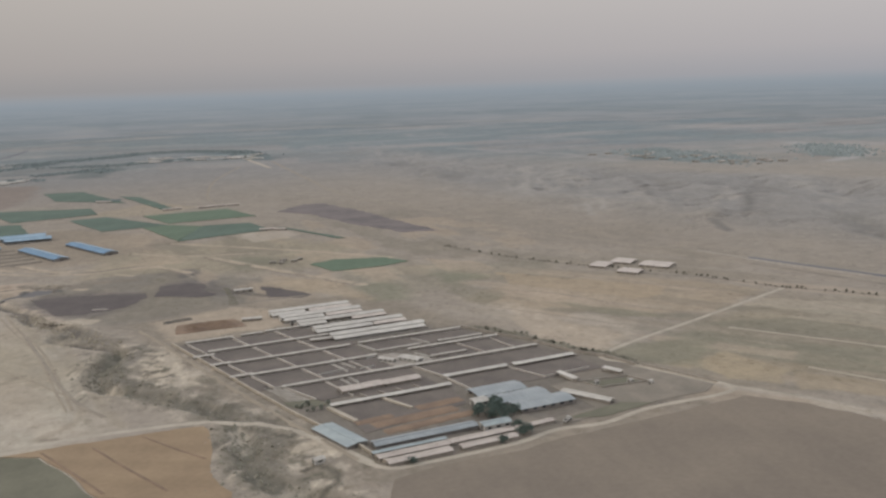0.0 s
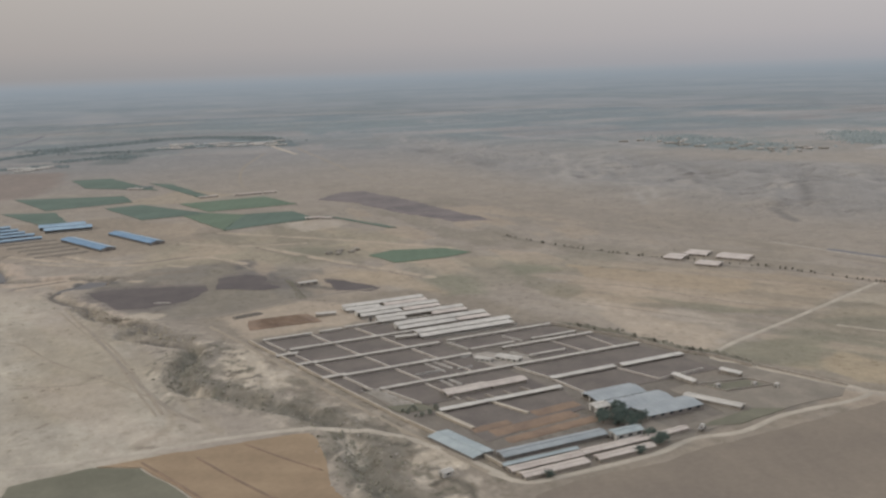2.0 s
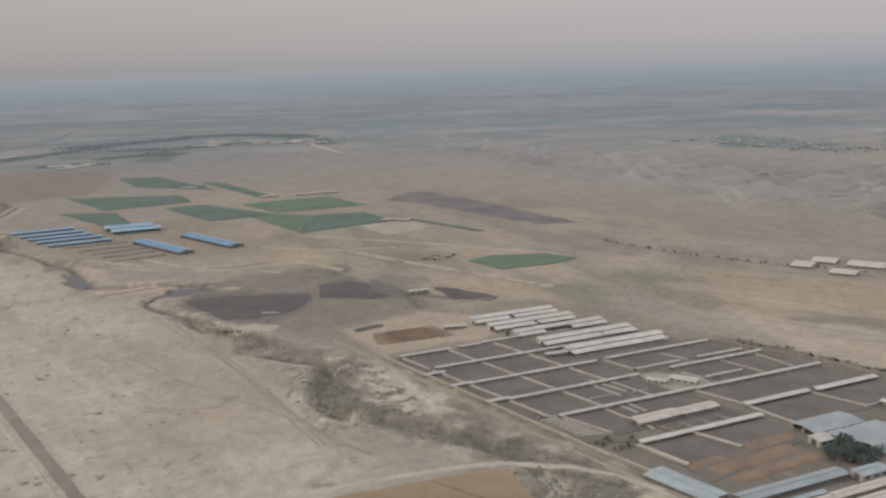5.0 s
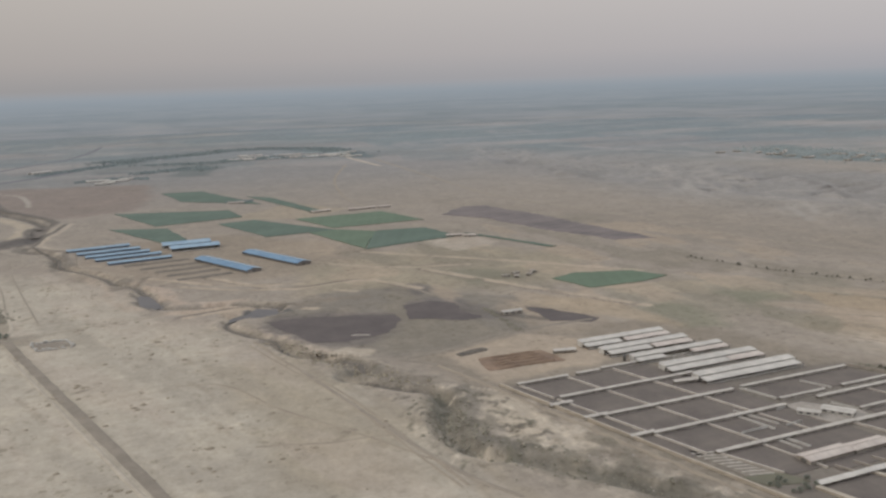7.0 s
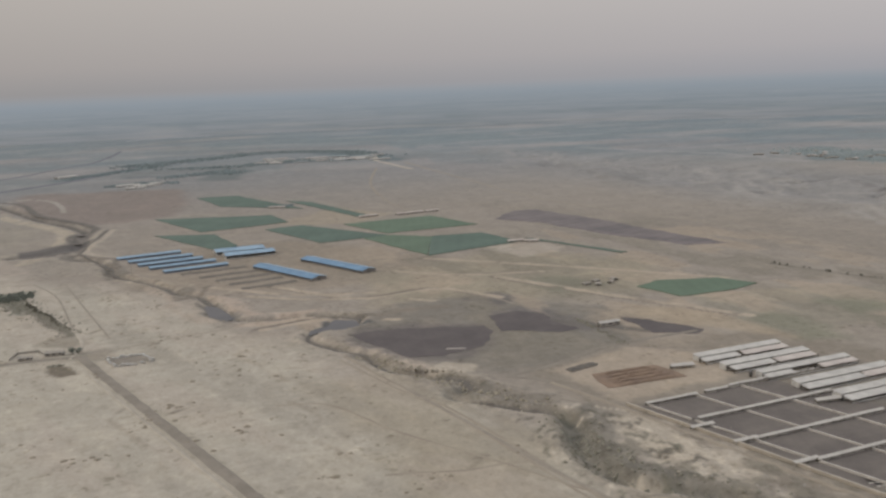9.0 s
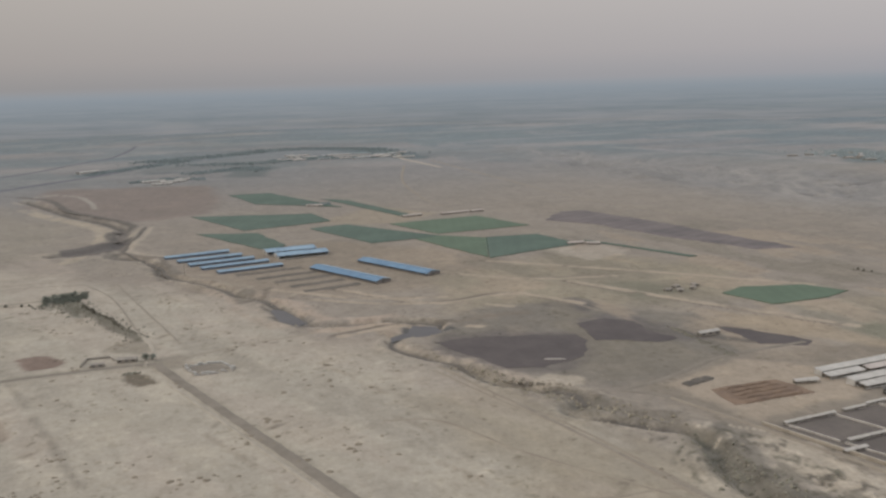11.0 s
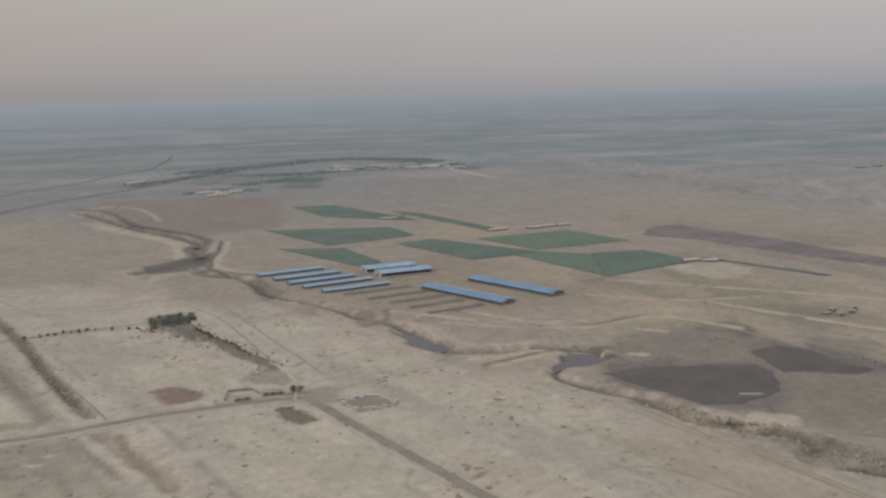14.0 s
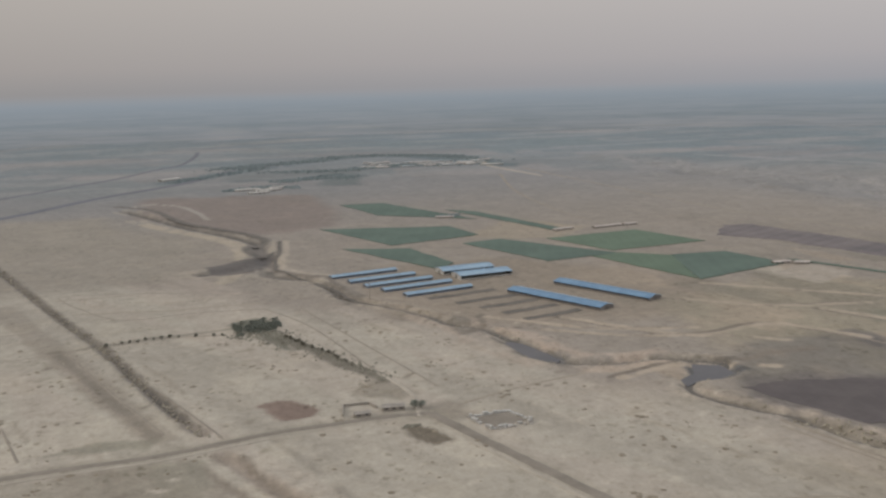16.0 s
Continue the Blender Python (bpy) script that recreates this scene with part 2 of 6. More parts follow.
M_ROOF_B = material("blue_sheet", srgb(110, 140, 163), srgb(97, 126, 150), 0.1, rough=0.45, fine=1.0, sheets=1.3)
M_ROOF_LB = material("light_blue_sheet", srgb(146, 168, 182), srgb(131, 154, 170), 0.1, rough=0.45, fine=1.0, sheets=1.3)
M_STEEL = material("dull_steel", srgb(120, 118, 114), srgb(100, 96, 92), 0.6, rough=0.55, metal=0.5)
M_WALLW = material("limewashed_block", srgb(186, 182, 175), srgb(168, 163, 155), 0.3, fine=1.5)
M_BLUEWALL = material("blue_grey_sheet_wall", srgb(120, 128, 140), srgb(108, 116, 128), 0.2, fine=1.0)
# darker copy of the wall block, with shade put into its colour
M_DARKWALL = material("shade_painted_block", srgb(136, 130, 124), srgb(118, 112, 107), 0.3, fine=1.5)
M_BARK = material("bark", (0.10, 0.08, 0.06), (0.07, 0.055, 0.045), 2.0, fine=8.0)
# lighter than living leaves: the lift of haze is put into the colour
M_LEAF = material("haze_paled_leaves", srgb(146, 148, 136), srgb(132, 134, 123), 0.5, fine=2.0, rough=0.8)
M_LEAF_D = material("dense_dark_leaves", srgb(112, 124, 115), srgb(98, 110, 102), 0.5, fine=2.0, rough=0.8)
M_LEAF2 = material("grey_green_leaves", srgb(126, 124, 110), srgb(112, 110, 97), 0.5, fine=2.0, rough=0.8)
# far leaves greyed, the second kind paler: haze put into the colour
M_FAR = material("far_haze_greyed_leaves", srgb(122, 129, 127), srgb(112, 120, 118), 0.02, fine=0.3)
M_FAR_PALE = material("far_haze_paled_leaves", srgb(142, 148, 146), srgb(133, 140, 138), 0.02, fine=0.3)
M_SHRUB = material("dry_shrub", srgb(156, 146, 128), srgb(140, 131, 114), 0.05, fine=1.0)
M_SHRUB2 = material("green_shrub", srgb(136, 130, 115), srgb(120, 115, 101), 0.05, fine=1.0)
M_PAINT = material("old_vehicle_paint", srgb(196, 192, 186), srgb(176, 172, 166), 0.8, rough=0.4)
M_GLASS = material("dark_glass", (0.03, 0.035, 0.04), (0.02, 0.02, 0.025), 0.5, rough=0.15, bump=0.0)
M_WATER = material("shallow_murky_water", srgb(84, 79, 77), srgb(72, 68, 67), 0.03, rough=0.38, fine=0.2, bump=0.02)
M_SILT = material("dark_stream_silt", srgb(110, 102, 93), srgb(92, 86, 79), 0.07, fine=0.4, bump=0.6)
M_MAT = material("dead_weed_mat", srgb(122, 111, 95), srgb(138, 126, 108), 0.08, fine=0.8)
M_RUT = material("worn_brown_rut", srgb(150, 138, 121), srgb(138, 126, 111), 0.06, fine=0.5)
M_RUBBER = material("tyre_rubber", (0.03, 0.03, 0.03), (0.045, 0.043, 0.04), 2.0)

# ---- lines of the plan ----
STREAM = smooth([(30, 511), (21, 534), (24, 561), (40, 592), (20, 622), (4, 646), (19, 656), (18, 672), (-8, 700), (-12, 720), (-12, 740), (-22, 757), (-34, 790), (-24, 811), (6, 815), (12, 829),
                 (-14, 851), (-52, 860), (-70, 870), (-71, 895), (-76, 935), (-80, 960), (-96, 985), (-98, 1004), (-115, 1048), (-138, 1092), (-138, 1126), (-146, 1180)])
STREAM_N = smooth([(-146, 1180), (-172, 1216), (-160, 1262), (-158, 1313), (-150, 1387), (-164, 1460), (-202, 1557), (-230, 1660), (-264, 1779)], 20)
STREAM_W = smooth([(-160, 1300), (-184, 1259), (-226, 1246)], 12)
GULLY = smooth([(40, 592), (30, 560), (24, 522), (46, 495), (78, 440), (78, 406), (73, 372), (82, 343), (95, 320)])
GULLY_W = smooth([(-16, 737), (3, 688), (19, 650), (40, 615)])
DITCH = smooth([(-425, 1440), (-399, 1354), (-346, 1131), (-318.5, 1025), (-299, 927), (-283, 857), (-279, 844)], 15)
DRY = smooth([(-274, 812), (-266, 786), (-256, 758), (-250, 735)], 6)


POOLS = ([(-5, 837), (8, 828), (7, 812), (-7, 806), (-19, 809), (-32, 804), (-28, 816), (-14, 822)], [(-81, 930), (-71, 918), (-67, 878), (-74, 872), (-83, 892)])


def hill_mask(x, y):
    edge = np.interp(y, (300, 630, 1000, 1314, 2062, 2600), (680, 640, 545, 505, 600, 800))
    rim = np.interp(y, (300, 970, 1167, 1298, 1423, 1636, 2029), (1400, 1183, 1102, 1055, 1023, 936, 929))
    return step(0, 200, x - edge) * step(2700, 1900, y) * step(30, -130, x - rim)


def spur(x, y):
    """Ridges and rills that run down the slope, 0 to 1."""
    return 1 - np.abs(2 * fbm((0.88 * x - 0.48 * y) / 95.0 + 8, (0.48 * x + 0.88 * y) / 330.0, 33, 4) - 1)


def height(x, y):
    """Height of the ground at x, y (arrays)."""
    h = 0.24 * (fbm(x / 45.0, y / 45.0, 3) - 0.5)
    m = hill_mask(x, y)
    ridged = 1 - np.abs(2 * fbm(x / 260.0 + 3, y / 300.0, 20, 5) - 1)
    h = h + m * (26 * (ridged - 0.78) - 6 * step(0.03, 0.0, np.abs(fbm(x / 120.0 + 5, y / 170.0, 97, 4) - 0.5)) + 6 * (fbm(x / 700.0, y / 700.0, 31, 3) - 0.5))
    h = h + m * (11 * spur(x, y) - 9)
    wob = 3.0 * (fbm(x / 12.0, y / 12.0, 40, 2) - 0.5)
    for pts, depth, half in ((STREAM, 2.2, 4.6), (STREAM_N, 2.6, 9.0), (STREAM_W, 2.0, 9.0), (GULLY, 2.4, 5.5), (GULLY_W, 1.5, 5.0), (DITCH, 1.4, 2.4), (DRY, 1.2, 3.5)):
        xs, ys = [p[0] for p in pts], [p[1] for p in pts]
        near = (x > min(xs) - 40) & (x < max(xs) + 40) & (y > min(ys) - 40) & (y < max(ys) + 40)
        if np.any(near):
            d = np.full(np.shape(x), 1e3)
            d[near] = line_distance(x[near], y[near], pts)
            h = h - depth * np.exp(-((d + wob) / half) ** 4) + 0.5 * np.exp(-((d - 2.0 * half) / half) ** 2)
    ford = line_distance(x, y, [(20, 447), (61, 440), (81, 428), (103, 404)])
    h = np.where(h < 0, h * (1 - np.exp(-(ford / 5.0) ** 4)), h)
    for pts in POOLS:
        near = (x > pts[0][0] - 60) & (x < pts[0][0] + 60) & (y > pts[0][1] - 90) & (y < pts[0][1] + 60)
        if np.any(near):
            d = np.full(np.shape(x), 1e3)
            d[near] = area_distance(x[near], y[near], pts)
            h = np.minimum(h, -2.3 + 2.3 * step(-4.0, 5.0, d) + np.where(d > 5, 9.0, 0.0))
    # rubble and spoil between the gully and the farm's west wall
    spoil = step(16, -4, area_distance(x, y, [(44, 560), (66, 556), (88, 480), (96, 425), (106, 370), (80, 372), (86, 440), (52, 497), (34, 530)]))
    return h + spoil * 2.2 * (fbm(x / 7.0, y / 7.0, 50, 3) - 0.35)


def ground_z(x, y):
    return float(height(np.array([float(x)]), np.array([float(y)]))[0])


# ---- the ground: one sheet to the horizon, with its kinds of soil, haze-tinted far out ----
def spread(lo, hi, gap, out_lo, out_hi, growth):
    mid = list(np.arange(lo, hi + gap, gap))
    up, g, v = [], gap, mid[-1]
    while v < out_hi:
        g *= growth
        v += g
        up.append(v)
    down, g, v = [], gap, mid[0]
    while v > out_lo:
        g *= growth
        v -= g
        down.append(v)
    return np.array(down[::-1] + mid + up)


gx = spread(-430, 520, 2.1, -9000, 9000, 1.03)
gy = spread(310, 1200, 2.1, -6000, 11000, 1.022)
GX, GY = np.meshgrid(gx, gy)
GZ = height(GX.ravel(), GY.ravel()).reshape(GX.shape)
SOIL = np.empty((*GX.shape, 3))
SOIL[:] = srgb(150, 139, 126)


def zone(pts, colour, soft=12.0, wobble=14.0, amount=1.0):
    """One kind of soil within the outline pts, fading over soft metres."""
    xs, ys = [p[0] for p in pts], [p[1] for p in pts]
    pad = soft + wobble + 5
    i0, i1 = np.searchsorted(gx, min(xs) - pad), np.searchsorted(gx, max(xs) + pad)
    j0, j1 = np.searchsorted(gy, min(ys) - pad), np.searchsorted(gy, max(ys) + pad)
    x, y = GX[j0:j1, i0:i1], GY[j0:j1, i0:i1]
    d = area_distance(x, y, pts) + wobble * 2 * (fbm(x / (2.2 * wobble + 1), y / (2.2 * wobble + 1), 60, 3) - 0.5)
    a = (amount * step(soft / 2, -soft / 2, d))[..., None]
    SOIL[j0:j1, i0:i1] = SOIL[j0:j1, i0:i1] * (1 - a) + np.array(colour) * a


def along(pts, colour, half, soft=4.0, amount=1.0, broken=0.0):
    """A strip of one kind of soil along a line."""
    xs, ys = [p[0] for p in pts], [p[1] for p in pts]
    pad = half + soft + 12
    i0, i1 = np.searchsorted(gx, min(xs) - pad), np.searchsorted(gx, max(xs) + pad)
    j0, j1 = np.searchsorted(gy, min(ys) - pad), np.searchsorted(gy, max(ys) + pad)
    x, y = GX[j0:j1, i0:i1], GY[j0:j1, i0:i1]
    d = line_distance(x, y, pts) + 0.9 * half * (fbm(x / 9.0, y / 9.0, 70, 3) - 0.5)
    a = amount * step(half + soft / 2, half - soft / 2, d)
    if broken:
        a = a * step(broken - 0.12, broken + 0.12, fbm(x / 16.0, y / 16.0, 75, 3))
    SOIL[j0:j1, i0:i1] = SOIL[j0:j1, i0:i1] * (1 - a[..., None]) + np.array(colour) * a[..., None]


PALE = srgb(172, 162, 146)
# far plain, hills and scrub belts, greyed with distance: haze put into the colour
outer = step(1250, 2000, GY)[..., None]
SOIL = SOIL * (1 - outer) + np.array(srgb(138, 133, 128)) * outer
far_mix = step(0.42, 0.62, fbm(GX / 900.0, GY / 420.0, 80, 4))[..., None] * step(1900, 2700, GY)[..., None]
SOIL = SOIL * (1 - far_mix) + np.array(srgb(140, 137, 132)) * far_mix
hm = hill_mask(GX, GY)[..., None]
SOIL = SOIL * (1 - hm) + np.array(srgb(141, 135, 128)) * hm


def far_fields(wide, deep, turn, seed):
    """A random tone for each field of a patchwork, the rows of fields shifted against one another."""
    c, n = math.cos(radians(turn)), math.sin(radians(turn))
    bend = 0.35 * (fbm(GX / 700.0, GY / 700.0, seed + 5, 2) - 0.5)
    v = np.floor((GY * c - GX * n) / deep + bend).astype(int)
    u = np.floor((GX * c + GY * n) / wide + bend + lattice(seed)[v & 255, 3] * 5).astype(int)
    return lattice(seed + 1)[u & 255, v & 255]


# distance from the path's middle; hazier, bluer tones are mixed in farther out
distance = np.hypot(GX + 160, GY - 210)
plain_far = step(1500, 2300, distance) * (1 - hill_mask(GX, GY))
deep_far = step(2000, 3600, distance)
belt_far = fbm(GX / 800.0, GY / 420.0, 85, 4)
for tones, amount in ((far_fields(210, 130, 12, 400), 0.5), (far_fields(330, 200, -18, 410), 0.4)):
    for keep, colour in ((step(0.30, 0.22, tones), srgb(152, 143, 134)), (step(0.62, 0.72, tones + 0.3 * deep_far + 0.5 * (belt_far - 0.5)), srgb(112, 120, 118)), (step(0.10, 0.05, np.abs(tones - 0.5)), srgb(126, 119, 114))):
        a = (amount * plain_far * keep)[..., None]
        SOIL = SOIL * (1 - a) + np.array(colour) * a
# blue-grey green thickens with distance, partly haze put into the soil colour
hazy_green_far = (0.75 * deep_far * step(0.46, 0.60, belt_far))[..., None]
SOIL = SOIL * (1 - hazy_green_far) + np.array(srgb(114, 122, 122)) * hazy_green_far
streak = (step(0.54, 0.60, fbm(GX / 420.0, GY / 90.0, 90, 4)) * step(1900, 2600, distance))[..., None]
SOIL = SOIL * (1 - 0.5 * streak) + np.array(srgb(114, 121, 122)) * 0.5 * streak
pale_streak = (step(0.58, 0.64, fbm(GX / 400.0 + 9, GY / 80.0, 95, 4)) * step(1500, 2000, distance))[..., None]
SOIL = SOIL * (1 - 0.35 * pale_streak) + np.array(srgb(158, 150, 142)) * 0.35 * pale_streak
# relief shading put into the soil colour: crests paler, hollows darker
crest = spur(GX, GY)
for low_, high_, col, amt in ((0.93, 0.99, srgb(158, 150, 140), 0.7), (0.66, 0.52, srgb(126, 120, 112), 0.6)):
    a = (amt * hill_mask(GX, GY) * step(low_, high_, crest))[..., None]
    SOIL = SOIL * (1 - a) + np.array(col) * a
zone([(-700, 300), (-40, 300), (20, 470), (20, 560), (0, 640), (-30, 690), (-50, 780), (-90, 850), (-110, 960), (-190, 1090), (-420, 1400), (-800, 1400)], PALE, 40, 20)
zone([(-700, 1200), (-260, 1240), (-200, 1420), (-300, 1720), (-560, 1760)], srgb(151, 141, 127), 60, 30)
zone([(-130, 1010), (-20, 940), (90, 930), (150, 1000), (60, 1180), (-60, 1200), (-120, 1120)], srgb(146, 133, 117), 30, 14)
zone([(-230, 1930), (15, 1840), (10, 1640), (-44, 1474), (-150, 1450), (-260, 1700)], srgb(136, 123, 113), 30, 14)
zone([(30, 850), (240, 780), (300, 880), (220, 1010), (60, 960)], srgb(150, 139, 120), 40, 16)
zone([(40, 845), (89, 848), (128, 830), (190, 740), (160, 690), (60, 660), (20, 680), (0, 730), (-4, 790), (10, 815)], srgb(127, 119, 108), 20, 12)
zone([(-18, 776), (4, 802), (46, 788), (88, 762), (74, 726), (56, 712), (37, 704), (10, 714), (-8, 728)], srgb(112, 104, 98), 10, 8, 0.85)
zone([(80, 764), (100, 800), (126, 799), (146, 757), (140, 714), (100, 734)], srgb(110, 103, 98), 10, 8, 0.8)
zone([(88, 846), (128, 848), (136, 822), (110, 802)], srgb(104, 97, 92), 10, 8, 0.8)
zone([(52, 660), (130, 680), (235, 665), (262, 540), (305, 425), (335, 350), (300, 338), (130, 330), (95, 330), (76, 420), (66, 520)], srgb(138, 127, 113), 12, 6, 0.95)
zone([(78, 590), (255, 535), (300, 420), (296, 352), (130, 345), (106, 440)], srgb(118, 110, 101), 6, 3, 0.9)
zone([(68, 655), (128, 676), (160, 640), (150, 600), (75, 598)], srgb(164, 149, 131), 8, 5)
zone([(287, 615), (345, 520), (360, 480), (298, 432), (283, 552)], srgb(164, 152, 137), 10, 8)
zone([(290, 470), (302, 478), (318, 448), (300, 436)], srgb(178, 166, 150), 6, 5, 0.9)
zone([(293, 600), (380, 660), (480, 560), (495, 510), (420, 475), (330, 530)], srgb(156, 141, 122), 18, 10)
zone([(380, 690), (460, 600), (420, 560), (340, 640)], srgb(146, 134, 116), 18, 12, 0.7)
zone([(310, 425), (483, 488), (540, 420), (420, 300), (345, 350)], srgb(148, 137, 119), 14, 8)
zone([(340, 440), (390, 458), (470, 350), (430, 320), (345, 385)], srgb(130, 124, 107), 14, 12, 0.8)
zone([(316, 400), (360, 395), (390, 350), (345, 358)], srgb(156, 141, 117), 8, 6, 0.8)
zone([(430, 440), (540, 470), (600, 420), (560, 330), (470, 350)], srgb(156, 146, 130), 14, 10, 0.7)
zone([(240, 770), (420, 700), (380, 640), (290, 640), (230, 700)], srgb(138, 130, 114), 24, 16, 0.75)
for k, (x0, y0, x1, y1) in enumerate(((350, 470, 440, 330), (365, 475, 460, 335), (395, 480, 500, 380), (330, 540, 400, 470), (345, 560, 420, 480), (310, 600, 380, 520), (430, 480, 540, 430), (300, 620, 340, 590), (380, 620, 440, 540), (360, 660, 400, 620))):
    along([(x0, y0), ((x0 + x1) / 2 + 3, (y0 + y1) / 2), (x1, y1)], (srgb(124, 118, 103), srgb(166, 153, 136), srgb(134, 124, 108))[k % 3], 4.0 + k % 4, 7, 0.6, 0.42)
along([(303, 405), (318, 357), (340, 322), (360, 275), (400, 200)], srgb(166, 156, 142), 4.0, 5, 0.9)
along([(310, 425), (330, 372), (350, 330), (380, 270)], srgb(128, 120, 108), 3.0, 4, 0.7, 0.4)
for line, half in ((STREAM, 5.0), (STREAM_N, 10.0), (STREAM_W, 13.0)):
    along(line, srgb(172, 160, 142), half * 1.9, 10, 0.5, 0.42)
    along(line, srgb(128, 119, 107), half * 0.8, 4, 0.85)
    along(line, srgb(98, 91, 84), half * 0.42, 2, 0.95, 0.25)
along(STREAM_W, srgb(106, 99, 94), 6.0, 5, 0.8)
along(smooth([(-160, 1300), (-156, 1340), (-152, 1387)], 12), srgb(112, 105, 98), 8.0, 6, 0.8, 0.3)
along(smooth([(-215, 1200), (-190, 1262), (-178, 1313), (-172, 1387), (-190, 1460), (-232, 1560), (-262, 1670)], 25), srgb(178, 164, 143), 8.0, 8, 0.8, 0.35)
along(smooth([(53, 582), (30, 566), (14, 520), (10, 475), (-10, 455)]), srgb(146, 135, 119), 2.5, 4, 0.7)
along(smooth([(-36, 846), (-22, 789), (-8, 665), (8, 600), (8, 560)]), srgb(146, 135, 119), 2.5, 4, 0.7)
along(GULLY, srgb(132, 123, 109), 11.0, 9, 0.8)
along(GULLY, srgb(104, 102, 90), 5.5, 6, 0.85, 0.44)
along(GULLY_W, srgb(122, 114, 103), 9.0, 8, 0.7)
along(DITCH, srgb(116, 107, 97), 4.5, 4, 0.95)
along(DITCH, srgb(94, 87, 79), 2.2, 2, 0.9)
along(DRY, srgb(138, 124, 109), 5.0, 4, 0.9)
for off in (0, 14, 30, 44):
    along([(-292 - off, 816), (-284 - off, 780), (-274 - off, 740)], srgb(140, 128, 114), 2.6, 4, 0.8, 0.3)
zone([(46, 552), (66, 548), (78, 492), (54, 500)], srgb(176, 164, 147), 10, 12, 0.75)
along(smooth([(-28, 800), (-18, 770), (-4, 738), (0, 718), (14, 690)]), srgb(166, 152, 136), 5.0, 6, 0.75, 0.4)
zone([(-38, 846), (-6, 848), (-18, 824), (-30, 812)], srgb(168, 150, 130), 6, 4, 0.6)
zone([(200, 1035), (235, 1030), (262, 1000), (255, 965), (205, 990)], srgb(180, 168, 151), 6, 4, 0.95)
zone([(232, 770), (260, 768), (330, 735), (300, 700)], srgb(166, 152, 132), 10, 6, 0.7)
zone([(0, 2440), (180, 2540), (420, 2600), (540, 2480), (540, 2250), (330, 2260), (60, 2280)], srgb(130, 130, 127), 60, 30, 0.8)
for pts, half in ((((-160, 2190), (-40, 2330), (100, 2460), (298, 2610), (410, 2590), (516, 2470), (530, 2270)), 34), (((40, 2300), (161, 2245), (260, 2270), (430, 2230)), 26), (((20, 2080), (80, 2100), (140, 2080), (150, 2150)), 20)):
    along(smooth(pts, 40), srgb(108, 115, 114), half, 24, 0.9, 0.36)
for pts, half in ((((-900, 3300), (-400, 3250), (0, 3500)), 60), (((300, 3100), (900, 2900), (1500, 2700)), 60), (((-1200, 2700), (-700, 2900)), 40), (((700, 2500), (1300, 2300), (1900, 2000)), 45), (((-700, 2450), (-420, 2600)), 30)):
    along(smooth(pts, 60), srgb(114, 121, 120), half, 40, 0.8, 0.44)
zone([(60, 1320), (170, 1420), (210, 1320), (150, 1260), (90, 1290)], srgb(160, 146, 126), 14, 8, 0.7)
zone([(330, 1350), (540, 1000), (610, 700), (560, 640), (430, 840), (330, 1100)], srgb(144, 133, 120), 50, 20, 0.7)
zone([(-60, 700), (-20, 690), (10, 560), (0, 500), (-60, 520)], srgb(158, 146, 127), 30, 18, 0.8)
zone([(-290, 842), (-305, 840), (-345, 990), (-400, 1190), (-380, 1190), (-325, 990)], srgb(150, 139, 124), 4, 3, 0.8)
zone([(-345, 822), (-300, 820), (-285, 760), (-330, 750)], srgb(146, 135, 120), 8, 6, 0.7)

spoil_mask = step(20, -6, area_distance(GX, GY, [(40, 575), (70, 575), (90, 480), (100, 425), (118, 350), (80, 345), (70, 372), (72, 430), (40, 497), (20, 530)]))
mottle = fbm(GX / 11.0, GY / 11.0, 120, 4)
for low_, high_, col in ((0.54, 0.66, srgb(178, 166, 150)), (0.47, 0.36, srgb(126, 118, 104))):
    a = (0.7 * spoil_mask * step(low_, high_, mottle))[..., None]
    SOIL = SOIL * (1 - a) + np.array(col) * a
u_ = GX * 0.95 + GY * 0.31
w_ = -GX * 0.31 + GY * 0.95
plain = step(80, -40, GX - np.interp(GY, (300, 560, 700, 850, 1000, 1200), (-10, 10, -30, -90, -110, -170))) * step(1500, 1200, GY)
bands = fbm(u_ / 26.0, w_ / 170.0, 130, 4)
for low_, high_, col, amt in ((0.53, 0.66, srgb(174, 160, 145), 0.4), (0.46, 0.34, srgb(148, 139, 126), 0.35)):
    a = (amt * plain * step(low_, high_, bands))[..., None]
    SOIL = SOIL * (1 - a) + np.array(col) * a
east = step(250, 330, GX) * step(620, 520, GX) * step(720, 640, GY)
strips = fbm((GX * 0.86 + GY * 0.5) / 20.0, (-GX * 0.5 + GY * 0.86) / 150.0, 140, 4)
for low_, high_, col, amt in ((0.53, 0.63, srgb(170, 153, 134), 0.55), (0.47, 0.36, srgb(138, 127, 111), 0.6)):
    a = (amt * east * step(low_, high_, strips))[..., None]
    SOIL = SOIL * (1 - a) + np.array(col) * a
mid_ = step(20, 80, GX) * step(520, 420, GX) * step(640, 720, GY) * step(1200, 1000, GY) * step(0.3, 0.5, 1 - np.abs(fbm(GX / 90.0, GY / 60.0, 150, 3) - 0.5) * 2)
soils = fbm(GX / 34.0, GY / 90.0, 155, 4)
for low_, high_, col, amt in ((0.54, 0.64, srgb(166, 149, 129), 0.6), (0.46, 0.36, srgb(130, 121, 106), 0.55)):
    a = (amt * mid_ * step(low_, high_, soils))[..., None]
    SOIL = SOIL * (1 - a) + np.array(col) * a
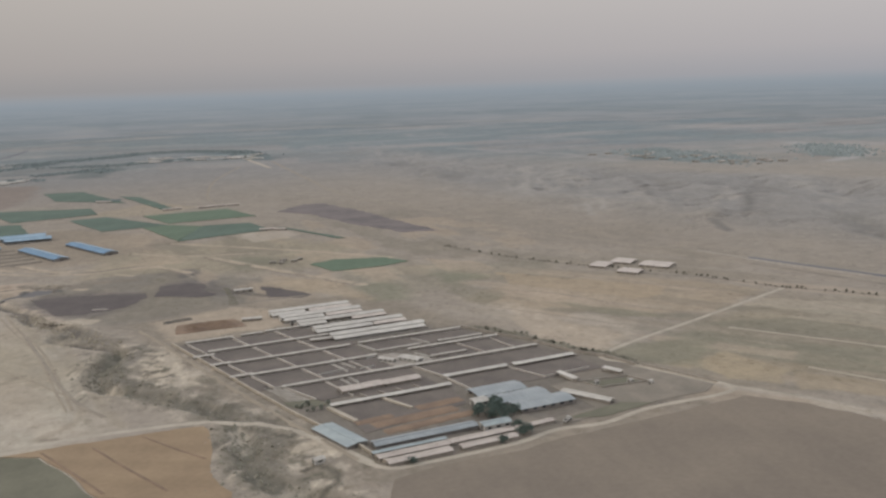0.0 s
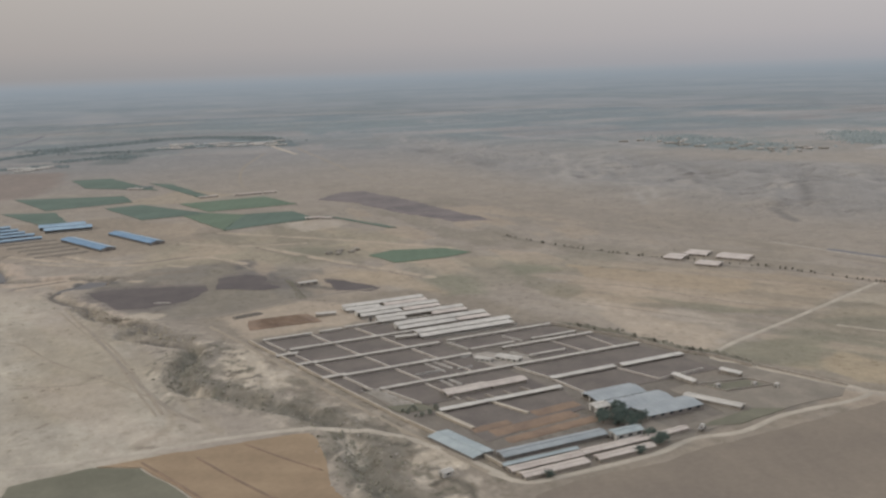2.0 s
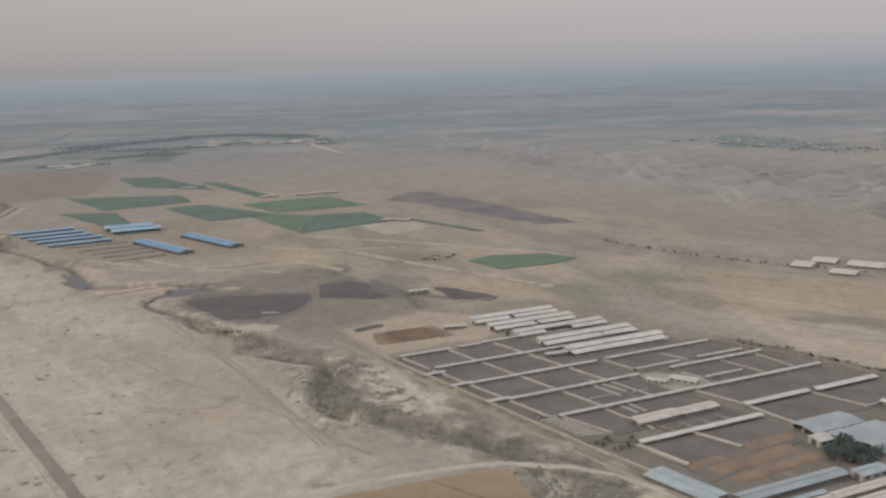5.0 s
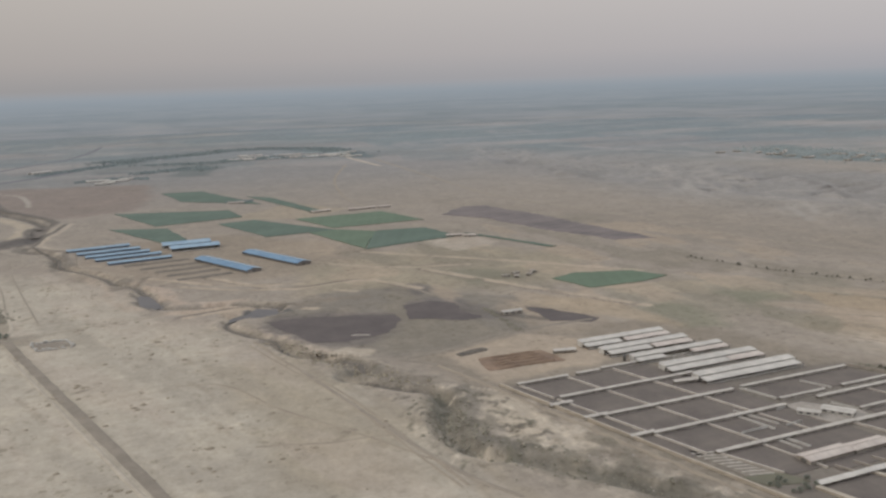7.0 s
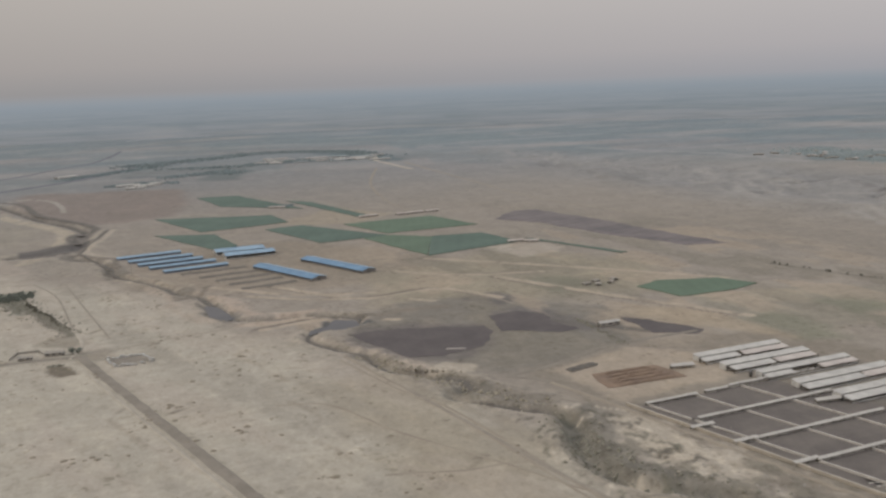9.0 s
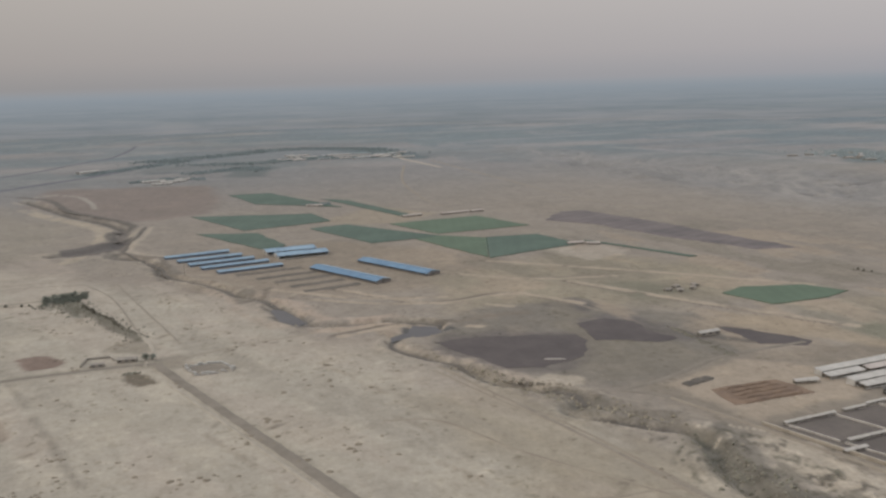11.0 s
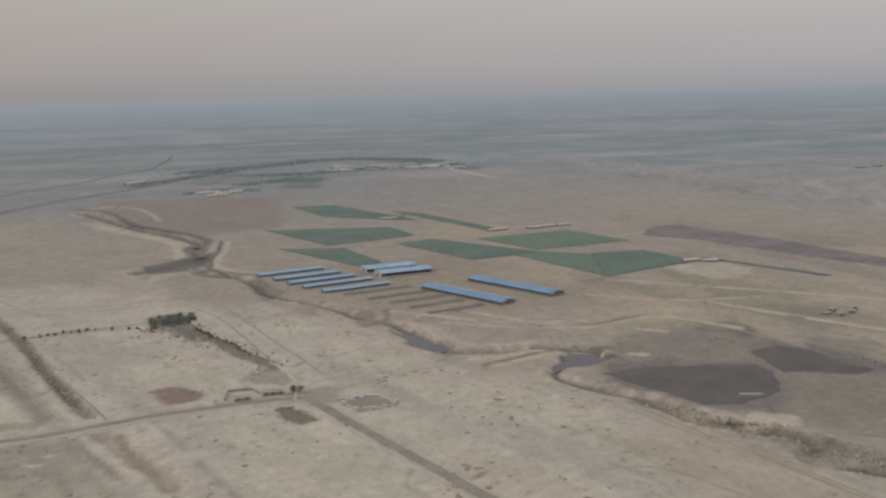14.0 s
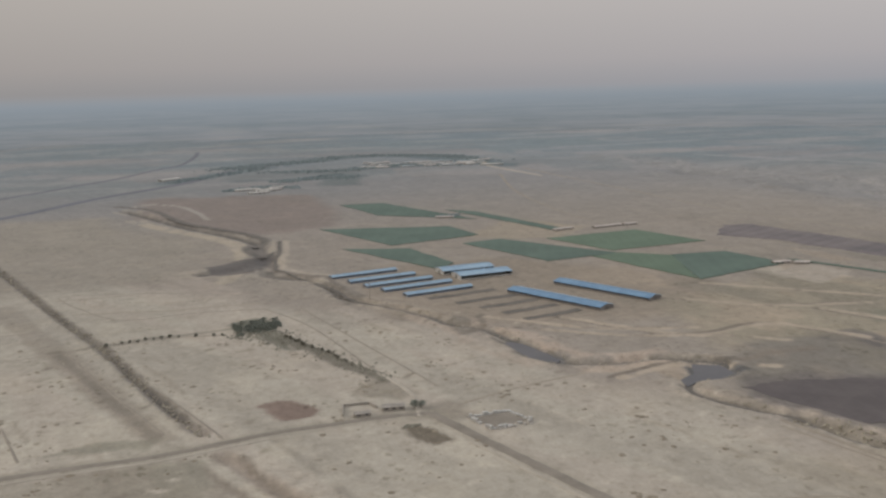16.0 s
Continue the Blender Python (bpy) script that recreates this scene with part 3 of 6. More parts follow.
for pts, col, amt in (([(268, 708), (270, 670), (256, 616), (233, 635), (224, 696)], srgb(126, 123, 104), 0.75), ([(326, 715), (338, 668), (306, 668), (300, 710)], srgb(122, 120, 101), 0.7), ([(160, 883), (202, 871), (213, 826), (156, 813)], srgb(124, 120, 103), 0.65), ([(184, 776), (232, 719), (229, 645), (183, 702)], srgb(164, 147, 124), 0.7)):
    zone(pts, col, 16, 14, amt)
zone([(-249, 871), (-237, 876), (-226, 870), (-220, 852), (-226, 843), (-240, 845)], srgb(130, 112, 100), 2.5, 3)
zone([(-191, 812), (-183, 811), (-177, 800), (-173, 785), (-184, 784), (-190, 795)], srgb(112, 102, 88), 2.5, 2)
# wet hollows of the stream
zone([(-85, 932), (-72, 928), (-65, 888), (-63, 864), (-76, 861), (-84, 884)], srgb(96, 91, 84), 8, 5, 0.7)
zone([(-82, 924), (-72, 922), (-67, 888), (-66, 868), (-75, 866), (-81, 884)], srgb(107, 103, 100), 3, 2.5)
zone([(-8, 838), (14, 824), (17, 808), (-6, 804), (-20, 816)], srgb(106, 102, 98), 4, 3)
zone([(-103, 962), (-93, 993), (-80, 997), (-79, 981), (-90, 952), (-99, 950)], srgb(112, 104, 93), 5, 5, 0.6)
zone([(-144, 1120), (-137, 1158), (-124, 1136), (-122, 1093), (-131, 1062), (-143, 1067)], srgb(112, 104, 94), 6, 8, 0.55)
zone([(-222, 1278), (-203, 1284), (-167, 1305), (-143, 1324), (-158, 1275), (-184, 1230), (-216, 1228)], srgb(106, 99, 94), 5, 5, 0.95)
along(smooth([(-274, 1846), (-231, 1770), (-207, 1620), (-181, 1545), (-151, 1474), (-138, 1404), (-165, 1367), (-166, 1313)], 12), srgb(114, 107, 99), 6.0, 5, 0.9)
along(smooth([(-256, 1817), (-226, 1844), (-190, 1794), (-175, 1709), (-171, 1620)], 15), srgb(166, 157, 144), 4.0, 4, 0.9)
along(smooth([(-125, 1396), (-143, 1314), (-154, 1285), (-161, 1233), (-150, 1202), (-130, 1177), (-131, 1144), (-130, 1119)], 10), srgb(124, 114, 103), 3.0, 3, 0.85)
along(smooth([(-118, 1396), (-136, 1314), (-146, 1285), (-153, 1238), (-142, 1207), (-122, 1182)], 10), srgb(174, 161, 144), 3.0, 3, 0.8)
along([(-92, 955), (-78, 966), (-65, 996)], srgb(118, 108, 96), 2.5, 4, 0.8)
along(smooth([(-62, 859), (-43, 852), (-23, 852), (3, 838), (25, 826)]), srgb(108, 100, 91), 4.0, 4, 0.9)
along(smooth([(25, 826), (52, 830), (77, 826)]), srgb(128, 116, 103), 4.0, 5, 0.7)
along(smooth([(-66, 848), (-43, 842), (-23, 842)]), srgb(178, 160, 141), 5.0, 6, 0.8)
along(smooth([(-76, 975), (-62, 930), (-56, 880), (-36, 862), (-10, 862)]), srgb(176, 157, 139), 7.0, 8, 0.7, 0.4)
along(smooth([(-112, 1010), (-104, 950), (-95, 900), (-88, 868)]), srgb(172, 156, 139), 6.0, 8, 0.7, 0.4)
# soil under thicket, hedge lines and old banks
zone([(-234, 1049), (-223, 1059), (-207, 1060), (-202, 1035), (-211, 1017), (-209, 963), (-215, 976), (-221, 1014), (-229, 1018)], srgb(96, 97, 83), 6, 4, 0.9)
zone([(-205, 1000), (-197, 986), (-188, 954), (-186, 934), (-194, 937), (-201, 968)], srgb(116, 110, 97), 5, 3, 0.9)
along([(-330, 1030), (-287, 1038), (-264, 1036), (-235, 1038)], srgb(126, 118, 104), 2.6, 4, 0.75)
along([(-249, 821), (-234, 747), (-215, 650)], srgb(138, 129, 116), 1.8, 3, 0.7, 0.4)
along([(-300, 850), (-320, 925), (-346, 1030)], srgb(128, 118, 105), 3.5, 4, 0.8)
along([(257, 528), (274, 495), (286, 463), (304, 416)], srgb(108, 104, 92), 3.0, 4, 0.8)
along([(126, 748), (142, 724), (162, 698)], srgb(106, 99, 92), 4.0, 5, 0.85)
# weeds, washes and scrapes of the west plain
for pts in (((-327, 819), (-324, 804), (-321, 785)), ((-310, 819), (-305, 798), (-299, 771)), ((-285, 803), (-277, 778), (-270, 756)), ((-267, 808), (-263, 781), (-255, 753))):
    along(smooth(pts, 6), srgb(132, 120, 106), 2.4, 2.5, 0.85, 0.25)
zone([(-349, 847), (-306, 837), (-295, 847), (-325, 854)], srgb(136, 130, 114), 4, 4, 0.75)
zone([(-308, 821), (-285, 812), (-278, 773), (-304, 785)], srgb(140, 133, 117), 5, 6, 0.7)
zone([(-183, 887), (-172, 878), (-165, 850), (-181, 848), (-198, 867)], srgb(138, 128, 113), 5, 6, 0.7)
zone([(-216, 1012), (-198, 1000), (-180, 915), (-172, 880), (-178, 878), (-192, 925), (-206, 975), (-222, 990)], srgb(112, 105, 92), 4, 4, 0.8)
zone([(-190, 815), (-172, 838), (-150, 830), (-155, 812)], srgb(138, 128, 114), 8, 6, 0.7)
along(smooth([(373, 820), (401, 729), (428, 672), (458, 605), (483, 572), (502, 539), (511, 511), (556, 443)], 8), srgb(118, 110, 98), 1.8, 2.5, 0.8)
along([(-85, 450), (-101, 520), (-132, 653), (-163, 786), (-171, 824)], srgb(152, 142, 126), 5.0, 3, 0.45)
along([(-480, 820), (-368, 829), (-299, 826), (-251, 831), (-190, 828), (-171, 824)], srgb(146, 137, 121), 5.5, 4, 0.5)
zone([(-420, 822), (-300, 820), (-280, 760), (-262, 690), (-420, 640)], srgb(146, 137, 121), 10, 10, 0.6)
scrape = random.Random(515)
for k in range(150):
    px, py = scrape.uniform(-420, 0), scrape.uniform(420, 1020)
    a, run = scrape.uniform(-0.6, 0.9), scrape.uniform(2, 9)
    along([(px, py), (px + run * math.cos(a), py + run * math.sin(a))], (srgb(128, 117, 103), srgb(140, 130, 112), srgb(186, 174, 157))[k % 3], scrape.uniform(0.8, 2.0), 1.8, scrape.uniform(0.5, 0.95))
for k in range(26):
    px, py = scrape.uniform(-380, -40), scrape.uniform(480, 1000)
    run = scrape.uniform(25, 80)
    along(smooth([(px, py), (px - 0.1 * run + scrape.uniform(-3, 3), py + 0.5 * run), (px - 0.25 * run, py + run)], 6), (srgb(146, 134, 118), srgb(180, 168, 151))[k % 2], 1.3, 2.0, 0.6, 0.4)
# gully: dark wash beds, bare crusts and small side rills
for pts in ([(39, 594), (58, 603), (52, 571), (40, 545), (36, 525), (47, 506), (34, 512), (18, 532), (20, 548)], [(31, 540), (44, 528), (62, 480), (86, 452), (80, 440), (52, 482), (29, 523)], [(4, 657), (27, 656), (12, 637), (0, 639)],
            [(84, 449), (94, 425), (92, 400), (84, 378), (90, 345), (78, 350), (74, 380), (80, 415), (78, 440)]):
    zone(pts, srgb(110, 104, 94), 4, 10, 0.62)
for pts in ([(56, 581), (70, 583), (75, 550), (64, 525), (48, 529), (48, 551)], [(93, 386), (108, 389), (111, 372), (97, 371)], [(10, 690), (22, 700), (34, 690), (30, 676)]):
    zone(pts, srgb(178, 165, 147), 4, 9, 0.85)
rr = random.Random(612)
for k in range(64):
    if k < 40:
        px, py = rr.uniform(14, 62), rr.uniform(500, 600)
        side = 1 if px > 40 else -1
    else:
        px, py = rr.uniform(66, 108), rr.uniform(335, 440)
        side = 1 if px > 85 else -1
    line = [(px, py)]
    for q in range(4):
        line.append((line[-1][0] + side * rr.uniform(0, 4), line[-1][1] + rr.uniform(-6, 4)))
    along(smooth(line, 3), (srgb(98, 91, 81), srgb(104, 99, 85), srgb(184, 171, 153))[k % 3], 0.9, 1.6, 0.9)
for pts in ([(93, 358), (100, 361), (105, 351), (102, 340), (93, 333)], [(68, 400), (74, 384), (70, 366), (76, 350)], [(84, 420), (92, 404), (98, 398)]):
    along(smooth(pts, 3), srgb(96, 90, 79), 1.5, 2, 0.9)
along(smooth([(-7, 728), (11, 615), (18, 534), (25, 469), (29, 454)]), srgb(150, 139, 123), 3.0, 4, 0.7)
# banks and washes between the stream and the sheds
for pts, half in ((((-61, 833), (-15, 838), (27, 812)), 1.6), (((-23, 963), (25, 888), (90, 885), (118, 834)), 1.8), (((-70, 990), (-20, 930), (40, 900)), 1.6), (((60, 1000), (120, 930), (190, 900)), 1.8), (((-60, 950), (-10, 905), (40, 880), (70, 850)), 1.4), (((150, 900), (190, 800), (236, 700)), 2.0), (((130, 1010), (220, 905), (300, 800)), 1.8)):
    along(smooth(pts, 5), srgb(112, 102, 91), half * 1.5, 2.5, 0.9, 0.22)
    along(smooth([(x + 5, y - 4) for x, y in pts], 5), srgb(178, 162, 142), half * 2, 3, 0.8, 0.3)
zone([(205, 1012), (262, 1028), (272, 985), (215, 960)], srgb(168, 156, 141), 3, 3, 0.8)
zone([(335, 395), (363, 404), (366, 359), (346, 343), (330, 363)], srgb(156, 141, 118), 4, 3, 0.8)
zone([(300, 442), (356, 437), (373, 426), (330, 386), (307, 412)], srgb(128, 123, 105), 8, 8, 0.7)
zone([(309, 570), (318, 508), (334, 465), (300, 442), (280, 469), (288, 528)], srgb(170, 155, 137), 6, 6, 0.75)
zone([(339, 317), (351, 315), (353, 299), (343, 284), (335, 297)], srgb(178, 166, 150), 4, 6, 0.7)
# strips of the east fields
for pts, col, amt in (([(357, 678), (442, 557), (405, 529), (344, 633)], srgb(162, 144, 121), 0.75), ([(343, 558), (373, 519), (383, 482), (352, 504)], srgb(130, 123, 105), 0.75), ([(392, 459), (453, 441), (476, 386), (458, 370), (421, 409)], srgb(126, 120, 104), 0.7),
                      ([(472, 497), (530, 430), (509, 413), (448, 478)], srgb(164, 152, 135), 0.75), ([(398, 386), (424, 342), (406, 327), (379, 360)], srgb(128, 122, 105), 0.7), ([(368, 357), (396, 319), (378, 304), (349, 331)], srgb(154, 139, 117), 0.7), ([(307, 662), (326, 601), (295, 579), (286, 628)], srgb(128, 121, 104), 0.6)):
    zone(pts, col, 3, 5, amt)
# far villages on the plain, and a pale dry river bed
zone([(1207, 1658), (1330, 1717), (1319, 1531), (1303, 1380), (1181, 1294), (1149, 1413), (1119, 1500)], srgb(112, 120, 116), 30, 40, 0.85)
zone([(1581, 1519), (1664, 1499), (1536, 1326), (1420, 1252), (1408, 1323)], srgb(112, 120, 116), 30, 30, 0.85)
along(smooth([(1645, 1614), (1596, 1500), (1590, 1403), (1500, 1282), (1352, 1217)], 30), srgb(164, 158, 150), 16, 16, 0.9)
along(smooth([(997, 2120), (1041, 1899), (1088, 1724), (1073, 1493)], 40), srgb(160, 151, 143), 14, 16, 0.7, 0.4)
for pts in (((748, 1300), (684, 1198), (642, 1100)), ((667, 1003), (612, 915)), ((720, 1080), (680, 990), (640, 930)), ((800, 1350), (740, 1250)), ((900, 1000), (820, 900))):
    along(smooth(pts, 12), srgb(160, 152, 142), 5.0, 6, 0.8, 0.4)
for pts in (((886, 1209), (849, 1123), (783, 1024), (763, 985)), ((861, 919), (807, 856), (753, 806)), ((700, 800), (660, 730))):
    along(smooth(pts, 12), srgb(116, 110, 104), 6.0, 6, 0.8, 0.3)
zone([(-20, 2440), (125, 2500), (250, 2560), (369, 2575), (458, 2490), (494, 2317), (501, 2148), (530, 2150), (530, 2330), (480, 2560), (369, 2640), (240, 2630), (110, 2560), (-30, 2500)], srgb(104, 111, 109), 16, 16, 0.9)
zone([(147, 2201), (208, 2165), (130, 1941), (63, 1958)], srgb(108, 112, 108), 16, 20, 0.85)
along(smooth([(-8, 2473), (125, 2533), (250, 2596), (369, 2605), (458, 2517), (500, 2317), (510, 2148)], 30), srgb(104, 111, 109), 42, 20, 0.95)
along(smooth([(-160, 2185), (-60, 2295), (60, 2420)], 30), srgb(108, 114, 112), 26, 16, 0.9)
zone([(-60, 2190), (60, 2330), (300, 2300), (240, 2200), (150, 2190)], srgb(120, 119, 114), 40, 30, 0.6)
along(smooth([(-43, 2141), (37, 2116), (124, 2114), (181, 2096)], 20), srgb(106, 111, 108), 20, 14, 0.85)
# soil bluer with distance, paler to the east: haze put into the colour
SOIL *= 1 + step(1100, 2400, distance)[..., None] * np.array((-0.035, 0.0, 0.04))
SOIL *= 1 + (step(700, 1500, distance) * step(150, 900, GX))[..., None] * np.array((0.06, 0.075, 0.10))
# darker overall, most in a mid-distance band
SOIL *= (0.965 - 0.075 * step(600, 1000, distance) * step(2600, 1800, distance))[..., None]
nx, ny = len(gx), len(gy)
idx = np.arange(nx * ny).reshape(ny, nx)
quads = np.stack((idx[:-1, :-1], idx[:-1, 1:], idx[1:, 1:], idx[1:, :-1]), -1).reshape(-1, 4)
gm = bpy.data.meshes.new("ground")
gm.vertices.add(nx * ny)
gm.vertices.foreach_set("co", np.stack((GX, GY, GZ), -1).astype(np.float32).ravel())
gm.loops.add(quads.size)
gm.loops.foreach_set("vertex_index", quads.ravel().astype(np.int32))
gm.polygons.add(len(quads))
gm.polygons.foreach_set("loop_start", (np.arange(len(quads)) * 4).astype(np.int32))
gm.polygons.foreach_set("use_smooth", np.ones(len(quads), bool))
attr = gm.attributes.new("soil", "FLOAT_COLOR", "POINT")
crust = np.maximum(spoil_mask, 0.0)
for line, half in ((GULLY, 16), (GULLY_W, 14), (STREAM, 12)):
    crust = np.maximum(crust, 0.9 * step(half + 6, half - 4, line_distance(GX, GY, line)))
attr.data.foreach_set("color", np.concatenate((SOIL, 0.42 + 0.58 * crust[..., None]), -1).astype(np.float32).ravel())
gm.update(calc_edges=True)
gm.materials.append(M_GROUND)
tagged(new("ground", gm), "dry pale steppe soil with gullies and scrub, haze painted in far out", "ground", kind="structure")


# ---- the far distance: a glowing rim, haze painted in, where plain and sky meet ----
def backdrop():
    bm = bmesh.new()
    n = 180
    profile = ((3600.0, 1.0), (3800.0, 20.0), (4050.0, 55.0), (4300.0, 95.0), (4450.0, 125.0), (4580.0, 150.0), (4640.0, 172.0), (4680.0, 190.0), (4700.0, 215.0))
    ring = []
    for r, z in profile:
        row = []
        for k in range(n):
            a = 2 * math.pi * k / n
            q = r + (220 * noise.noise((9 * math.cos(a), 9 * math.sin(a), 2.0)) if z < 30 else 0.0)
            row.append(bm.verts.new((q * math.cos(a), q * math.sin(a), z if z > 2 else -2.0)))
        ring.append(row)
    for a, b in zip(ring[:-1], ring[1:]):
        for k in range(n):
            bm.faces.new((a[k], b[k], b[(k + 1) % n], a[(k + 1) % n]))
    me = bpy.data.meshes.new("backdrop")
    bm.to_mesh(me)
    bm.free()
    # the bowl glows: haze painted as an emission ramp, fading into the sky
    m = bpy.data.materials.new("painted_haze_glow")
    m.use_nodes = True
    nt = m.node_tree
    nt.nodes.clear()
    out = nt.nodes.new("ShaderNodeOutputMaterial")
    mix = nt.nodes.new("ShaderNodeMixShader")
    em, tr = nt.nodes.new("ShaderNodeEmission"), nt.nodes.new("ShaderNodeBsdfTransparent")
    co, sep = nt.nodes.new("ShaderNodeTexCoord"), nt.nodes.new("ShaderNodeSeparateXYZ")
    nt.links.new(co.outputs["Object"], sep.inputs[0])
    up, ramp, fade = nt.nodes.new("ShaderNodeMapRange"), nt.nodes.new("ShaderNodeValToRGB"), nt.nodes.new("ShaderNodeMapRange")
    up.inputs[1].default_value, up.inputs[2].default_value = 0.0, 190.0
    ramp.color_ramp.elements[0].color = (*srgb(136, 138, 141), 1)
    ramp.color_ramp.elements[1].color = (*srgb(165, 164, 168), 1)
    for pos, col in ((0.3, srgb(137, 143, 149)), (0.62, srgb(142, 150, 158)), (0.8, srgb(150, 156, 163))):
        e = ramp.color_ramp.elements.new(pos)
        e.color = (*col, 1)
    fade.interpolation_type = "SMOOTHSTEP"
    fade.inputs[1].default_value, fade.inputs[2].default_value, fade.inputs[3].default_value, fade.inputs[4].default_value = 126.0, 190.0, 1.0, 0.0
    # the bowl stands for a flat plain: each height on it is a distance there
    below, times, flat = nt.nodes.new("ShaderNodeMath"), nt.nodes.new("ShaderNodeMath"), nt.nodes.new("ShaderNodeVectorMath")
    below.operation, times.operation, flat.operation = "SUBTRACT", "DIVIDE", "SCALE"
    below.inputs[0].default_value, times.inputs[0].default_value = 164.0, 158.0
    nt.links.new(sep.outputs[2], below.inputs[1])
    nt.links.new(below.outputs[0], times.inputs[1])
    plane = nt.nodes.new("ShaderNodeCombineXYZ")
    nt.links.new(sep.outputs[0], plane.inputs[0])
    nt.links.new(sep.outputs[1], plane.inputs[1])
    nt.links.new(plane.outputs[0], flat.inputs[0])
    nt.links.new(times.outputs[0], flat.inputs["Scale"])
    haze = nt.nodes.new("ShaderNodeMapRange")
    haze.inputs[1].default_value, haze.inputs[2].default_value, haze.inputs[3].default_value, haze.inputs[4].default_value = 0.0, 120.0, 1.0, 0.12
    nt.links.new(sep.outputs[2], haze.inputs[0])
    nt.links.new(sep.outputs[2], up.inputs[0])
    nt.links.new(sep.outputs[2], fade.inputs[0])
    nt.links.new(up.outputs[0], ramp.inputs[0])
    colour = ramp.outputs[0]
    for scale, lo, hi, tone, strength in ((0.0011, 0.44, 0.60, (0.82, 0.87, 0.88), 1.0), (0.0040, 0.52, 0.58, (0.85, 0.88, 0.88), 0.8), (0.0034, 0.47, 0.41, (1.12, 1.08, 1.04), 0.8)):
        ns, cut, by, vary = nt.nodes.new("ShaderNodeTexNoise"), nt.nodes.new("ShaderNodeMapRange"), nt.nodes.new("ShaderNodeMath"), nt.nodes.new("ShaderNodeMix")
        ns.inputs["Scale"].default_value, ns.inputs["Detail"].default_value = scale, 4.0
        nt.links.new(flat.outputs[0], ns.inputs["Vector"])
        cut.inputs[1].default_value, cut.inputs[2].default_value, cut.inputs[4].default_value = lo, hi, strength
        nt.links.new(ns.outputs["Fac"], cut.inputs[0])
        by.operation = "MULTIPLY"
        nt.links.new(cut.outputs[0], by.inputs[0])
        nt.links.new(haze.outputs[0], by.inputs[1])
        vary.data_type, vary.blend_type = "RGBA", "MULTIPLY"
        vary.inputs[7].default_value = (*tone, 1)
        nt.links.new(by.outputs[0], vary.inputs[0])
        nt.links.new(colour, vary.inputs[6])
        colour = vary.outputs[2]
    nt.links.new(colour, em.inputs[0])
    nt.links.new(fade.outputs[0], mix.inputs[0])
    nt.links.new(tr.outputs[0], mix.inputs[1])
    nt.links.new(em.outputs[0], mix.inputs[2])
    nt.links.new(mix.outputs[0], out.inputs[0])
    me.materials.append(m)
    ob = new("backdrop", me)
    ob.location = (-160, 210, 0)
    tagged(ob, "glowing backdrop painted as a blue-grey hazy far plain", "backdrop", kind="structure")


backdrop()


# ---- building blocks for things ----
def thing(name, x, y, z=0.0, turn=0.0, label="", category="", group="", kind=""):
    ob = new(name)
    ob.empty_display_size = 1.0
    ob.matrix_basis = pose(x, y, z, 0, 0, turn)
    return tagged(ob, label, category, group, kind)


def part(name, bm, mat, parent, label="", at=None):
    me = bpy.data.meshes.new(name)
    bm.to_mesh(me)
    bm.free()
    me.materials.append(mat)
    ob = new(name, me)
    ob.parent = parent
    if at is not None:
        ob.matrix_basis = at
    if label:
        tagged(ob, label)
    return ob


BOXES = {}


def box(name, parent, x, y, z, dx, dy, dz, mat, turn=0.0, label=""):
    """A block with its foot's middle at x, y, z; alike blocks share a mesh."""
    key = (round(dx, 2), round(dy, 2), round(dz, 2), mat.name)
    if key not in BOXES:
        bm = bmesh.new()
        bmesh.ops.create_cube(bm, size=1.0, matrix=Matrix.Translation((0, 0, dz / 2)) @ Matrix.Diagonal((dx, dy, dz, 1)))
        if min(dx, dy, dz) > 0.4:
            bmesh.ops.bevel(bm, geom=bm.edges[:], offset=0.05, segments=1, affect="EDGES")
        me = bpy.data.meshes.new(name)
        bm.to_mesh(me)
        bm.free()
        me.materials.append(mat)
        BOXES[key] = me
    ob = new(name, BOXES[key])
    ob.parent = parent
    ob.matrix_basis = pose(x, y, z, 0, 0, turn)
    if label:
        tagged(ob, label)
    return ob


def sheet(a, b, c, d, thick=0.12, n=12, m=3, uneven=0.05, seed=0):
    """A slightly uneven slab over the corners a, b (along) and d, c (the other side)."""
    rnd = random.Random(seed)
    bm = bmesh.new()
    a, b, c, d = (Vector(v) for v in (a, b, c, d))
    top = []
    for j in range(m + 1):
        row = []
        for i in range(n + 1):
            s, t = i / n, j / m
            v = (a * (1 - s) + b * s) * (1 - t) + (d * (1 - s) + c * s) * t
            row.append(bm.verts.new(v + Vector((rnd.uniform(-1, 1) * uneven * (i in (0, n)), rnd.uniform(-1, 1) * uneven * (j in (0, m)), rnd.uniform(-1, 1) * uneven))))
        top.append(row)
    faces = [bm.faces.new((top[j][i], top[j][i + 1], top[j + 1][i + 1], top[j + 1][i])) for j in range(m) for i in range(n)]
    low = bmesh.ops.extrude_face_region(bm, geom=faces)
    bmesh.ops.translate(bm, verts=[g for g in low["geom"] if isinstance(g, bmesh.types.BMVert)], vec=(0, 0, -thick))
    bmesh.ops.recalc_face_normals(bm, faces=bm.faces[:])
    return bm


